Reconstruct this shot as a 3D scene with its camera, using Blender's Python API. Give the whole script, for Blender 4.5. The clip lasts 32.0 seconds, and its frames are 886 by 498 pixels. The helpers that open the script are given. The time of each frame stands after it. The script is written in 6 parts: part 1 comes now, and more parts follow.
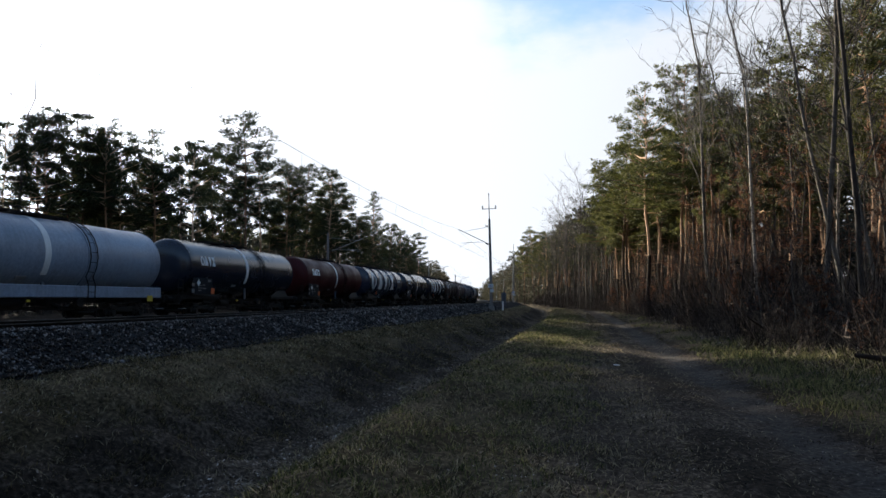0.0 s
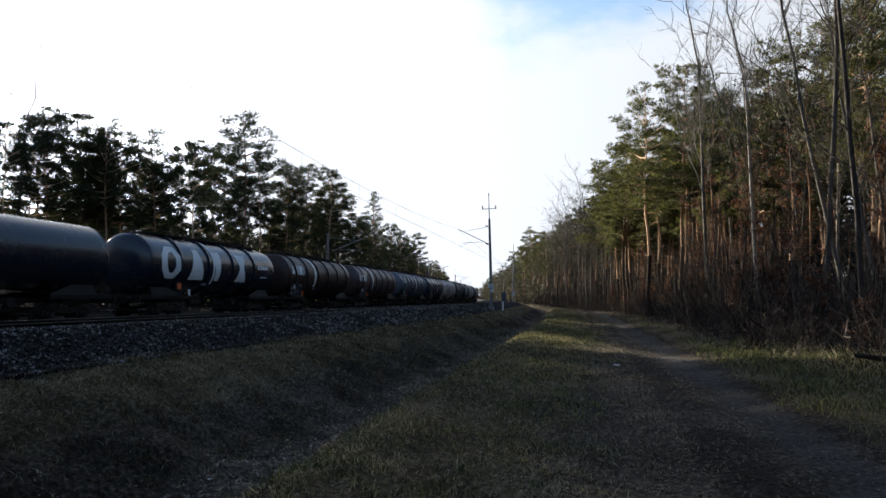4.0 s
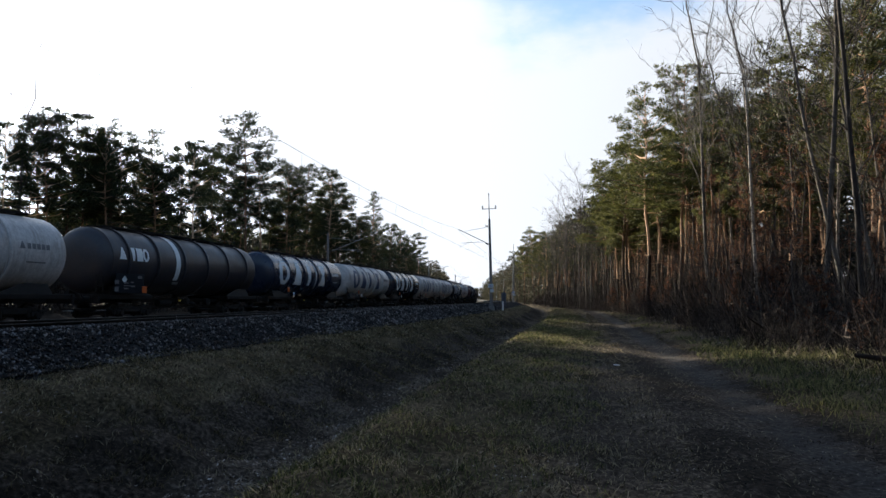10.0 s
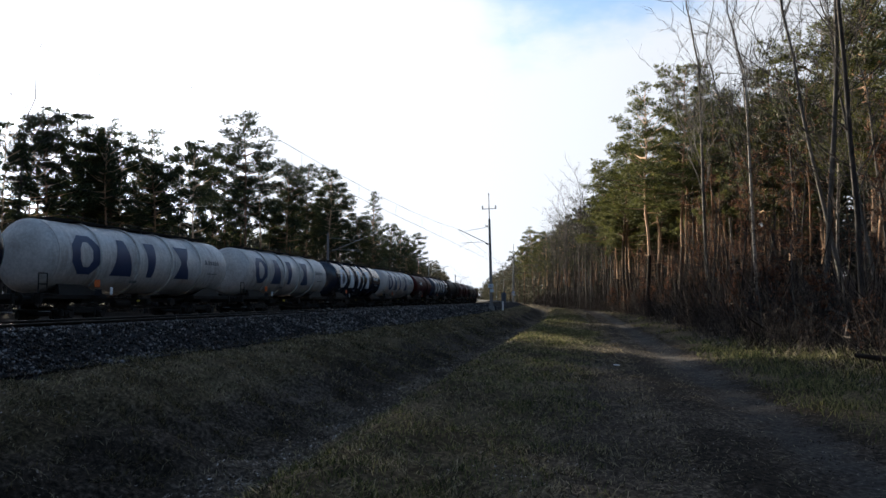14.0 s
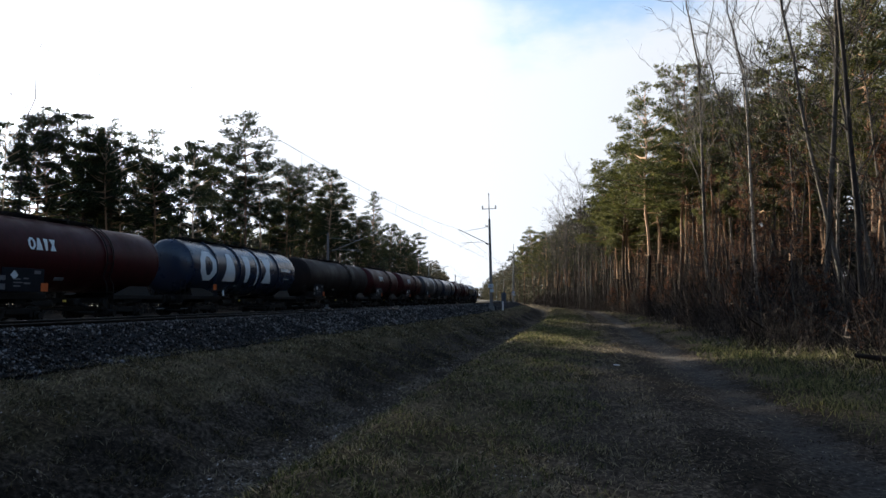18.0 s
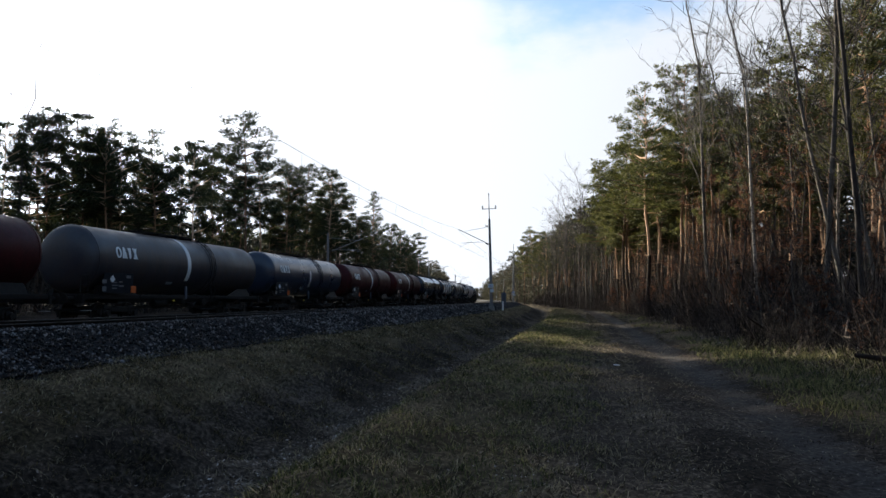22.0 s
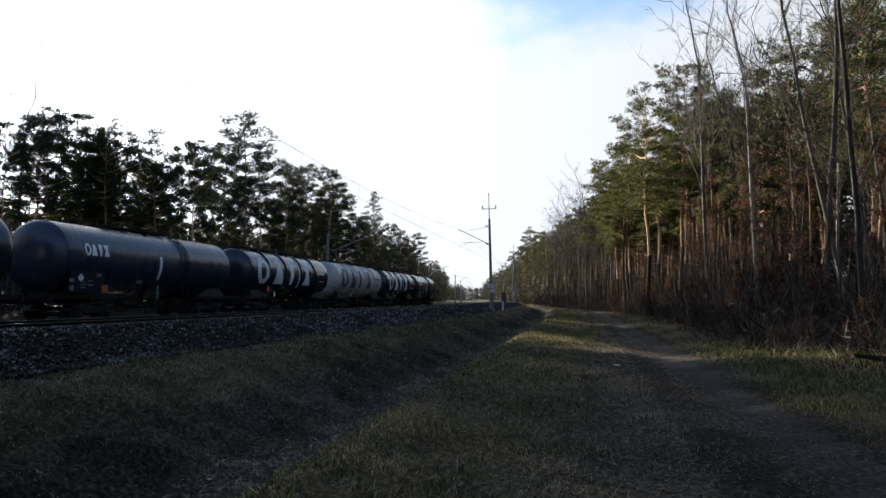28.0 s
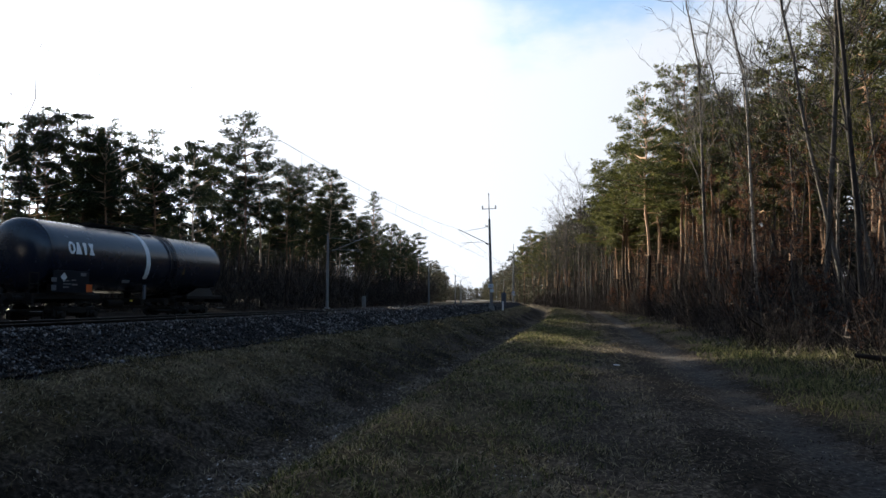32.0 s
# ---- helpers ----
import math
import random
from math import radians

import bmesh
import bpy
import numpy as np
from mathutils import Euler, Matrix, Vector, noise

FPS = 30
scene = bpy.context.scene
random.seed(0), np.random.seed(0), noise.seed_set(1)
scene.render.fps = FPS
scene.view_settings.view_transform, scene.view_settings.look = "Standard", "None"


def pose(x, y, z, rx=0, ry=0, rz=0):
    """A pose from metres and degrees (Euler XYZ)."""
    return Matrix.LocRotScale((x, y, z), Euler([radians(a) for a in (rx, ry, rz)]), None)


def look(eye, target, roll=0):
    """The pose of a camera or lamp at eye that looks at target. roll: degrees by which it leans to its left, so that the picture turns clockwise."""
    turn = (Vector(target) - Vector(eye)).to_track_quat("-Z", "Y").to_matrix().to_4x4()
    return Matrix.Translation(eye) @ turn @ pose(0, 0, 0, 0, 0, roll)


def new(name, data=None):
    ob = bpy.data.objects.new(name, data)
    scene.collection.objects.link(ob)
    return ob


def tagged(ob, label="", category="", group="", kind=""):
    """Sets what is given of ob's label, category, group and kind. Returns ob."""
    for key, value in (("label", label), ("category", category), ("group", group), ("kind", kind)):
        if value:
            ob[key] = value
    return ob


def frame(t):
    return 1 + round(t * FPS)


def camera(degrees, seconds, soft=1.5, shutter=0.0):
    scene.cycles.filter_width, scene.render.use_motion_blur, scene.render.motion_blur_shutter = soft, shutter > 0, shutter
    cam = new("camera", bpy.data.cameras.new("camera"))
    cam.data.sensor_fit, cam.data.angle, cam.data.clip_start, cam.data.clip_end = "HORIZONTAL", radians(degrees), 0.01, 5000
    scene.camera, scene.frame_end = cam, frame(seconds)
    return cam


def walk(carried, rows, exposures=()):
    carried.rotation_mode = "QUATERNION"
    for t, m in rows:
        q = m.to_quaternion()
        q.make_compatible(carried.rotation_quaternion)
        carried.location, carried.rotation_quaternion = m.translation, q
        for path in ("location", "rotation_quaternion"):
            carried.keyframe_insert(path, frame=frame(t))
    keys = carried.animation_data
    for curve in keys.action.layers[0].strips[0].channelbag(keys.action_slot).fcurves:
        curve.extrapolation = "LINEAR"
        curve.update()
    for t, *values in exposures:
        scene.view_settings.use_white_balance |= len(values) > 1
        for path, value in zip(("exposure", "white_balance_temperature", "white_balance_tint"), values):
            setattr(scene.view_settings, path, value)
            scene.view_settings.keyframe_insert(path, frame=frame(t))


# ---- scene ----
# ---- camera: on a tripod beside the line ----
cam = camera(65, 32.0, soft=1.5)
EYE = pose(0, 0, 1.6, 94.14, 0, 11.3)
walk(cam, [(0, EYE), (32.0, EYE)], exposures=[(0, 1.7, 6250, 10), (32.0, 1.7, 6250, 10)])

# ---- sky and sun ----
SUN_TURN, SUN_RISE = 43.85, 11.4
SUN_WAY = Vector((-math.sin(radians(SUN_TURN)) * math.cos(radians(SUN_RISE)),
                  math.cos(radians(SUN_TURN)) * math.cos(radians(SUN_RISE)), math.sin(radians(SUN_RISE))))


def build_sky():
    world = bpy.data.worlds.new("sky")
    scene.world = world
    world.use_nodes = True
    n, l = world.node_tree.nodes, world.node_tree.links
    n.clear()
    out = n.new("ShaderNodeOutputWorld")
    back = n.new("ShaderNodeBackground")
    sky = n.new("ShaderNodeTexSky")
    sky.sky_type, sky.sun_disc = "NISHITA", False
    sky.sun_elevation, sky.sun_rotation = radians(SUN_RISE), radians(-SUN_TURN)
    sky.air_density, sky.dust_density, sky.ozone_density = 1.0, 1.0, 2.0
    tc = n.new("ShaderNodeTexCoord")
    stretch = n.new("ShaderNodeMapping")
    stretch.inputs["Scale"].default_value = (1.0, 1.0, 2.2)
    stretch.inputs["Location"].default_value = (0.35, 0.1, 0.55)
    l.new(tc.outputs["Generated"], stretch.inputs["Vector"])
    puff = n.new("ShaderNodeTexNoise")
    puff.inputs["Scale"].default_value, puff.inputs["Detail"].default_value = 2.1, 7.0
    puff.inputs["Roughness"].default_value = 0.55
    l.new(stretch.outputs[0], puff.inputs["Vector"])
    # thin bright cloud and haze lie thickest towards the low sun and near the horizon
    dot = n.new("ShaderNodeVectorMath")
    dot.operation = "DOT_PRODUCT"
    dot.inputs[1].default_value = SUN_WAY
    l.new(tc.outputs["Generated"], dot.inputs[0])
    sep = n.new("ShaderNodeSeparateXYZ")
    l.new(tc.outputs["Generated"], sep.inputs[0])

    def ranged(src, a, b, c, d, kind="LINEAR"):
        r = n.new("ShaderNodeMapRange")
        r.interpolation_type = kind
        for key, v in (("From Min", a), ("From Max", b), ("To Min", c), ("To Max", d)):
            r.inputs[key].default_value = v
        l.new(src, r.inputs["Value"])
        return r.outputs[0]

    def plus(a, b):
        m = n.new("ShaderNodeMath")
        m.operation = "ADD"
        l.new(a, m.inputs[0])
        l.new(b, m.inputs[1])
        return m.outputs[0]
    near = ranged(dot.outputs["Value"], 0.79, 0.92, 0.0, 0.5)
    low = ranged(sep.outputs[2], 0.2, 0.46, 0.36, 0.0)
    cover = ranged(plus(plus(puff.outputs["Fac"], near), low), 0.59, 0.77, 0.0, 1.0, "SMOOTHSTEP")
    shine = plus(ranged(dot.outputs["Value"], -0.2, 0.85, 0.22, 0.80), ranged(dot.outputs["Value"], 0.94, 1.0, 0.0, 2.0, "SMOOTHSTEP"))
    white = n.new("ShaderNodeVectorMath")
    white.operation = "SCALE"
    white.inputs[0].default_value = (0.96, 0.99, 1.04)
    l.new(shine, white.inputs["Scale"])
    blue = n.new("ShaderNodeVectorMath")
    blue.operation = "SCALE"
    blue.inputs["Scale"].default_value = 0.20
    l.new(sky.outputs[0], blue.inputs[0])
    mix = n.new("ShaderNodeMix")
    mix.data_type = "RGBA"
    l.new(cover, mix.inputs["Factor"])
    l.new(blue.outputs[0], mix.inputs["A"])
    l.new(white.outputs[0], mix.inputs["B"])
    l.new(mix.outputs["Result"], back.inputs["Color"])
    back.inputs["Strength"].default_value = 0.42
    l.new(back.outputs[0], out.inputs["Surface"])


build_sky()
sun = new("sun", bpy.data.lights.new("sun", "SUN"))
sun.data.energy, sun.data.angle, sun.data.color = 5.0, radians(0.6), (1.0, 0.88, 0.68)
sun.matrix_world = look(SUN_WAY * 200, (0, 0, 0))


# ---- materials ----
def mat(name, colours, rough=0.8, grain=8.0, blotch=0.6, bump=0.3, metal=0.0, spec=0.4, island=0.0, each=0.0, stretch=(1, 1, 1), coords="Object", trans=0.0):
    """Two scales of noise mix two or three base colours; island varies joined pieces, each varies separate objects."""
    m = bpy.data.materials.new(name)
    m.use_nodes = True
    n, l = m.node_tree.nodes, m.node_tree.links
    b = n["Principled BSDF"]
    tc = n.new("ShaderNodeTexCoord")
    mp = n.new("ShaderNodeMapping")
    mp.inputs["Scale"].default_value = stretch
    l.new(tc.outputs[coords], mp.inputs["Vector"])
    fine, wide = n.new("ShaderNodeTexNoise"), n.new("ShaderNodeTexNoise")
    for node, s, d in ((fine, grain, 6), (wide, blotch, 4)):
        node.inputs["Scale"].default_value, node.inputs["Detail"].default_value = s, d
        node.inputs["Roughness"].default_value = 0.62
        l.new(mp.outputs[0], node.inputs["Vector"])
    half = n.new("ShaderNodeMath")
    half.operation = "MULTIPLY_ADD"
    half.inputs[1].default_value = 0.5
    l.new(fine.outputs["Fac"], half.inputs[0])
    h2 = n.new("ShaderNodeMath")
    h2.operation = "MULTIPLY"
    h2.inputs[1].default_value = 0.5
    l.new(wide.outputs["Fac"], h2.inputs[0])
    l.new(h2.outputs[0], half.inputs[2])
    value = half.outputs[0]
    if island or each:
        pick = n.new("ShaderNodeNewGeometry") if island else n.new("ShaderNodeObjectInfo")
        sway = n.new("ShaderNodeMath")
        sway.operation = "MULTIPLY_ADD"
        sway.inputs[1].default_value = island or each
        l.new(pick.outputs["Random Per Island" if island else "Random"], sway.inputs[0])
        off = n.new("ShaderNodeMath")
        off.operation = "SUBTRACT"
        off.inputs[1].default_value = 0.5 * (island or each)
        l.new(value, off.inputs[0])
        l.new(off.outputs[0], sway.inputs[2])
        value = sway.outputs[0]
    ramp = n.new("ShaderNodeValToRGB")
    stops = ramp.color_ramp.elements
    lo, hi = 0.34, 0.66
    for i, c in enumerate(colours):
        at = lo + (hi - lo) * i / max(1, len(colours) - 1)
        e = stops[i] if i < 2 else stops.new(at)
        e.position, e.color = at, (*c, 1)
    l.new(value, ramp.inputs["Fac"])
    l.new(ramp.outputs[0], b.inputs["Base Color"])
    b.inputs["Roughness"].default_value, b.inputs["Metallic"].default_value = rough, metal
    b.inputs["Specular IOR Level"].default_value = spec
    if bump:
        bp = n.new("ShaderNodeBump")
        bp.inputs["Strength"].default_value, bp.inputs["Distance"].default_value = bump, 0.02
        l.new(fine.outputs["Fac"], bp.inputs["Height"])
        l.new(bp.outputs[0], b.inputs["Normal"])
    if trans:
        thin, both = n.new("ShaderNodeBsdfTranslucent"), n.new("ShaderNodeMixShader")
        l.new(ramp.outputs[0], thin.inputs["Color"])
        both.inputs[0].default_value = trans
        l.new(b.outputs[0], both.inputs[1])
        l.new(thin.outputs[0], both.inputs[2])
        l.new(both.outputs[0], n["Material Output"].inputs["Surface"])
    return m


def tint(c, k):
    return tuple(min(1.0, v * k) for v in c)


def paint(name, c, rough=0.38, dirt=(0.07, 0.055, 0.04), wear=0.5, spec=0.5):
    """Tank paint: a coat with grime that runs down from the top, blotches and a dull film."""
    m = bpy.data.materials.new(name)
    m.use_nodes = True
    n, l = m.node_tree.nodes, m.node_tree.links
    b = n["Principled BSDF"]
    tc = n.new("ShaderNodeTexCoord")
    info = n.new("ShaderNodeObjectInfo")
    shift = n.new("ShaderNodeVectorMath")
    shift.operation = "MULTIPLY_ADD"
    shift.inputs[1].default_value = (1, 1, 1)
    l.new(tc.outputs["Object"], shift.inputs[0])
    far = n.new("ShaderNodeVectorMath")
    far.operation = "SCALE"
    far.inputs[0].default_value = (31, 57, 13)
    l.new(info.outputs["Random"], far.inputs["Scale"])
    l.new(far.outputs[0], shift.inputs[2])
    run = n.new("ShaderNodeMapping")
    run.inputs["Scale"].default_value = (0.5, 3.2, 0.45)
    l.new(shift.outputs[0], run.inputs["Vector"])
    streak, blotch, fine = (n.new("ShaderNodeTexNoise") for _ in range(3))
    for node, s, src in ((streak, 1.6, run), (blotch, 0.7, shift), (fine, 9.0, shift)):
        node.inputs["Scale"].default_value, node.inputs["Detail"].default_value = s, 6
        node.inputs["Roughness"].default_value = 0.65
        l.new(src.outputs[0], node.inputs["Vector"])
    mul = n.new("ShaderNodeMath")
    mul.operation = "MULTIPLY"
    l.new(streak.outputs["Fac"], mul.inputs[0])
    l.new(blotch.outputs["Fac"], mul.inputs[1])
    rng = n.new("ShaderNodeMapRange")
    for key, v in (("From Min", 0.2), ("From Max", 0.4), ("To Min", 0.0), ("To Max", wear)):
        rng.inputs[key].default_value = v
    l.new(mul.outputs[0], rng.inputs["Value"])
    ramp = n.new("ShaderNodeValToRGB")
    ramp.color_ramp.elements[0].position, ramp.color_ramp.elements[0].color = 0.35, (*tint(c, 0.82), 1)
    ramp.color_ramp.elements[1].position, ramp.color_ramp.elements[1].color = 0.65, (*tint(c, 1.15), 1)
    l.new(fine.outputs["Fac"], ramp.inputs["Fac"])
    mix = n.new("ShaderNodeMix")
    mix.data_type = "RGBA"
    l.new(rng.outputs[0], mix.inputs["Factor"])
    l.new(ramp.outputs[0], mix.inputs["A"])
    mix.inputs["B"].default_value = (*dirt, 1)
    l.new(mix.outputs["Result"], b.inputs["Base Color"])
    rr = n.new("ShaderNodeMapRange")
    for key, v in (("From Min", 0.3), ("From Max", 0.7), ("To Min", rough * 0.8), ("To Max", min(1, rough * 1.5))):
        rr.inputs[key].default_value = v
    l.new(blotch.outputs["Fac"], rr.inputs["Value"])
    l.new(rr.outputs[0], b.inputs["Roughness"])
    b.inputs["Specular IOR Level"].default_value = spec
    bp = n.new("ShaderNodeBump")
    bp.inputs["Strength"].default_value, bp.inputs["Distance"].default_value = 0.12, 0.02
    l.new(blotch.outputs["Fac"], bp.inputs["Height"])
    l.new(bp.outputs[0], b.inputs["Normal"])
    return m


PAINTS = {
    "light_grey": paint("paint_light_grey", (0.235, 0.275, 0.345), 0.36, (0.09, 0.09, 0.09), 0.45),
    "black": paint("paint_black_blue", (0.011, 0.015, 0.028), 0.21, (0.028, 0.026, 0.026), 0.4),
    "navy": paint("paint_navy", (0.014, 0.023, 0.047), 0.25, (0.035, 0.033, 0.034)),
    "blue": paint("paint_blue", (0.022, 0.030, 0.052), 0.28, (0.04, 0.038, 0.038), 0.4),
    "maroon": paint("paint_maroon", (0.050, 0.0062, 0.0074), 0.46, (0.024, 0.011, 0.009), 0.55, 0.14),
    "brown": paint("paint_brown", (0.028, 0.0165, 0.0145), 0.42, (0.055, 0.026, 0.016), 0.7, 0.3),
    "rust": paint("paint_rusty_grey", (0.030, 0.025, 0.034), 0.42, (0.105, 0.038, 0.019), 1.0),
    "grey_blue": paint("paint_grey_blue", (0.085, 0.105, 0.145), 0.42, (0.07, 0.045, 0.032), 0.7),
    "slate": paint("paint_slate", (0.027, 0.025, 0.031), 0.42, (0.055, 0.036, 0.027), 0.85),
    "white": paint("paint_white", (0.52, 0.475, 0.445), 0.42, (0.17, 0.13, 0.105), 0.62),
    "soot": paint("paint_sooty", (0.0145, 0.0098, 0.0088), 0.6, (0.034, 0.020, 0.0155), 0.75, 0.12),
    "silver": paint("paint_bare_silver", (0.80, 0.82, 0.86), 0.28, (0.42, 0.43, 0.45), 0.3),
}
M_LETTER_W = mat("letter_white", [(0.62, 0.62, 0.61), (0.80, 0.80, 0.79)], 0.55, 14, 1.2, 0.05)
M_LETTER_B = mat("letter_blue", [(0.022, 0.032, 0.075), (0.038, 0.052, 0.11)], 0.5, 14, 1.2, 0.05)
M_LETTER_G = mat("letter_grey", [(0.09, 0.088, 0.095), (0.16, 0.155, 0.16)], 0.5, 14, 1.2, 0.05)
M_STRIPE = mat("stripe_white", [(0.60, 0.59, 0.57), (0.80, 0.79, 0.77)], 0.5, 9, 1.0, 0.05)
M_STEEL = mat("dark_steel", [(0.007, 0.0062, 0.0058), (0.020, 0.0155, 0.013)], 0.7, 12, 1.0, 0.2, spec=0.15)
M_BOGIE = mat("oily_iron", [(0.007, 0.0065, 0.006), (0.020, 0.0145, 0.011)], 0.7, 10, 1.2, 0.3, spec=0.2)
M_WHEEL = mat("wheel_iron", [(0.015, 0.013, 0.012), (0.032, 0.026, 0.022)], 0.55, 12, 1.5, 0.1, 0.4)
M_GALV = mat("galvanised", [(0.16, 0.165, 0.17), (0.25, 0.25, 0.25)], 0.5, 14, 1.3, 0.1, 0.4)
M_ORANGE = mat("orange_plate", [(0.50, 0.08, 0.015), (0.62, 0.13, 0.02)], 0.5, 14, 1.3, 0.0)
M_BOARD = mat("data_board", [(0.006, 0.007, 0.010), (0.013, 0.015, 0.020)], 0.6, 12, 1.5, 0.05, spec=0.1)
M_YELLOW = mat("yellow_paint", [(0.5, 0.33, 0.02), (0.6, 0.42, 0.04)], 0.5, 12, 1.5, 0.05)
M_RUSTY = mat("faded_ochre", [(0.14, 0.085, 0.03), (0.22, 0.14, 0.05)], 0.6, 12, 1.5, 0.05)
M_RAIL = mat("rail_steel", [(0.010, 0.008, 0.007), (0.022, 0.017, 0.014)], 0.85, 10, 0.8, 0.15, spec=0.1)
M_RAILTOP = mat("rail_head", [(0.020, 0.017, 0.0155), (0.042, 0.037, 0.034)], 0.7, 10, 0.8, 0.02, 0.0, 0.12)
M_SLEEPER = mat("concrete_sleeper", [(0.16, 0.15, 0.14), (0.27, 0.26, 0.245)], 0.9, 14, 1.5, 0.3, each=0.3, spec=0.1)
M_BALLAST = mat("ballast_bed", [(0.006, 0.006, 0.008), (0.013, 0.013, 0.015), (0.03, 0.03, 0.035)], 0.9, 22, 1.2, 1.0, spec=0.05)
# the last, pale stop paints glints on a few stones
M_STONE = mat("ballast_stone", [(0.004, 0.0038, 0.0042), (0.006, 0.0058, 0.006), (0.008, 0.0078, 0.008), (0.0115, 0.011, 0.0115), (0.034, 0.020, 0.013), (0.014, 0.013, 0.014), (0.023, 0.021, 0.022), (0.18, 0.17, 0.17)], 0.6, 25, 1.0, 0.3, island=0.36, spec=0.1)
M_CONCRETE = mat("pole_concrete", [(0.13, 0.125, 0.12), (0.23, 0.22, 0.21)], 0.9, 12, 1.2, 0.35)
M_WIRE = mat("copper_wire", [(0.012, 0.012, 0.012), (0.025, 0.024, 0.022)], 0.7, 12, 1.2, 0.0, spec=0.1)
M_CERAMIC = mat("brown_ceramic", [(0.06, 0.03, 0.02), (0.09, 0.045, 0.03)], 0.25, 12, 1.2, 0.0)
M_SIGN_W = mat("sign_white", [(0.6, 0.6, 0.6), (0.75, 0.75, 0.75)], 0.5, 12, 1.2, 0.0)
M_SIGN_B = mat("sign_blue", [(0.03, 0.08, 0.25), (0.05, 0.12, 0.32)], 0.5, 12, 1.2, 0.0)
M_BOX = mat("cabinet_paint", [(0.05, 0.06, 0.08), (0.08, 0.095, 0.12)], 0.5, 12, 1.2, 0.1)
M_PINEBARK = mat("pine_bark_low", [(0.020, 0.0145, 0.012), (0.054, 0.038, 0.029), (0.13, 0.090, 0.066)], 0.95, 7, 0.9, 1.0, each=0.25, stretch=(1, 1, 0.3), spec=0.1)
M_PINETOP = mat("pine_bark_high", [(0.075, 0.045, 0.028), (0.25, 0.145, 0.082), (0.56, 0.37, 0.235)], 0.9, 9, 0.9, 0.8, each=0.35, stretch=(1, 1, 0.4), spec=0.15)
M_BARK = mat("grey_bark", [(0.020, 0.017, 0.0155), (0.055, 0.047, 0.042), (0.13, 0.115, 0.10)], 0.9, 9, 0.9, 0.9, each=0.3, stretch=(1, 1, 0.4), spec=0.15)
M_BRANCH = mat("thin_branch_bark", [(0.018, 0.015, 0.013), (0.052, 0.044, 0.038), (0.17, 0.148, 0.126)], 0.9, 9, 0.9, 0.3, each=0.3, spec=0.2)
M_BIRCH = mat("pale_bark", [(0.045, 0.038, 0.033), (0.14, 0.12, 0.10), (0.34, 0.30, 0.26)], 0.85, 6, 1.6, 0.4, each=0.3, stretch=(0.5, 0.5, 1.6), spec=0.2)
M_NEEDLE = mat("pine_needles", [(0.030, 0.036, 0.010), (0.070, 0.078, 0.020), (0.15, 0.145, 0.045)], 0.75, 3, 0.4, 0.0, island=0.6, spec=0.25, trans=0.3)
M_NEEDLE2 = mat("pine_needles_dull", [(0.024, 0.030, 0.012), (0.050, 0.060, 0.020), (0.095, 0.098, 0.036)], 0.75, 3, 0.4, 0.0, island=0.6, spec=0.25, trans=0.15)
M_FAR = mat("far_foliage", [(0.022, 0.026, 0.016), (0.048, 0.048, 0.030), (0.085, 0.074, 0.05)], 0.85, 2, 0.15, 0.0, island=0.6, spec=0.2, trans=0.3)
M_OAKLEAF = mat("dry_oak_leaves", [(0.045, 0.020, 0.012), (0.095, 0.043, 0.024), (0.17, 0.085, 0.048)], 0.8, 4, 0.5, 0.0, island=0.6, spec=0.2, trans=0.4)
M_TWIG = mat("brush_twigs", [(0.009, 0.007, 0.006), (0.023, 0.0175, 0.015), (0.11, 0.085, 0.070)], 0.9, 6, 0.8, 0.0, island=0.6, spec=0.15)
# darker copy of the needles: shade of the backlit wood is in the colour
M_NEEDLE_SHADED = mat("pine_needles_shaded", [(0.014, 0.019, 0.009), (0.034, 0.043, 0.018), (0.072, 0.082, 0.034)], 0.75, 3, 0.4, 0.0, island=0.6, spec=0.2, trans=0.18)
M_PALELEAF = mat("pale_dry_leaves", [(0.12, 0.095, 0.075), (0.22, 0.185, 0.155), (0.40, 0.36, 0.33)], 0.75, 4, 0.5, 0.0, island=0.8, spec=0.3)
M_GRASS3 = mat("bank_top_grass", [(0.054, 0.050, 0.028), (0.140, 0.130, 0.070), (0.31, 0.265, 0.165)], 0.8, 3.0, 0.7, 0.0, island=0.5, spec=0.2, trans=0.4)
M_GRASS = mat("grass_blades", [(0.018, 0.0155, 0.0075), (0.056, 0.050, 0.022), (0.165, 0.130, 0.066)], 0.8, 2.0, 0.5, 0.0, island=0.5, spec=0.2, trans=0.4)
# yellow-green grass; its lighter tone also carries the light on the ridge
M_GRASS2 = mat("ridge_grass", [(0.023, 0.028, 0.0105), (0.072, 0.085, 0.029), (0.22, 0.198, 0.09)], 0.8, 2.2, 0.8, 0.0, island=0.5, spec=0.2, trans=0.4)
M_STRAW = mat("dry_grass", [(0.03, 0.024, 0.015), (0.11, 0.09, 0.056), (0.32, 0.27, 0.18)], 0.85, 3, 0.4, 0.0, island=0.6, spec=0.2, trans=0.4)
M_LITTER = mat("fallen_leaves", [(0.02, 0.014, 0.010), (0.05, 0.034, 0.024), (0.22, 0.18, 0.15)], 0.8, 4, 0.5, 0.0, island=0.8, spec=0.3)
M_WOOD = mat("dead_wood", [(0.012, 0.009, 0.007), (0.035, 0.026, 0.02)], 0.95, 10, 0.8, 0.6, stretch=(1, 1, 0.3))
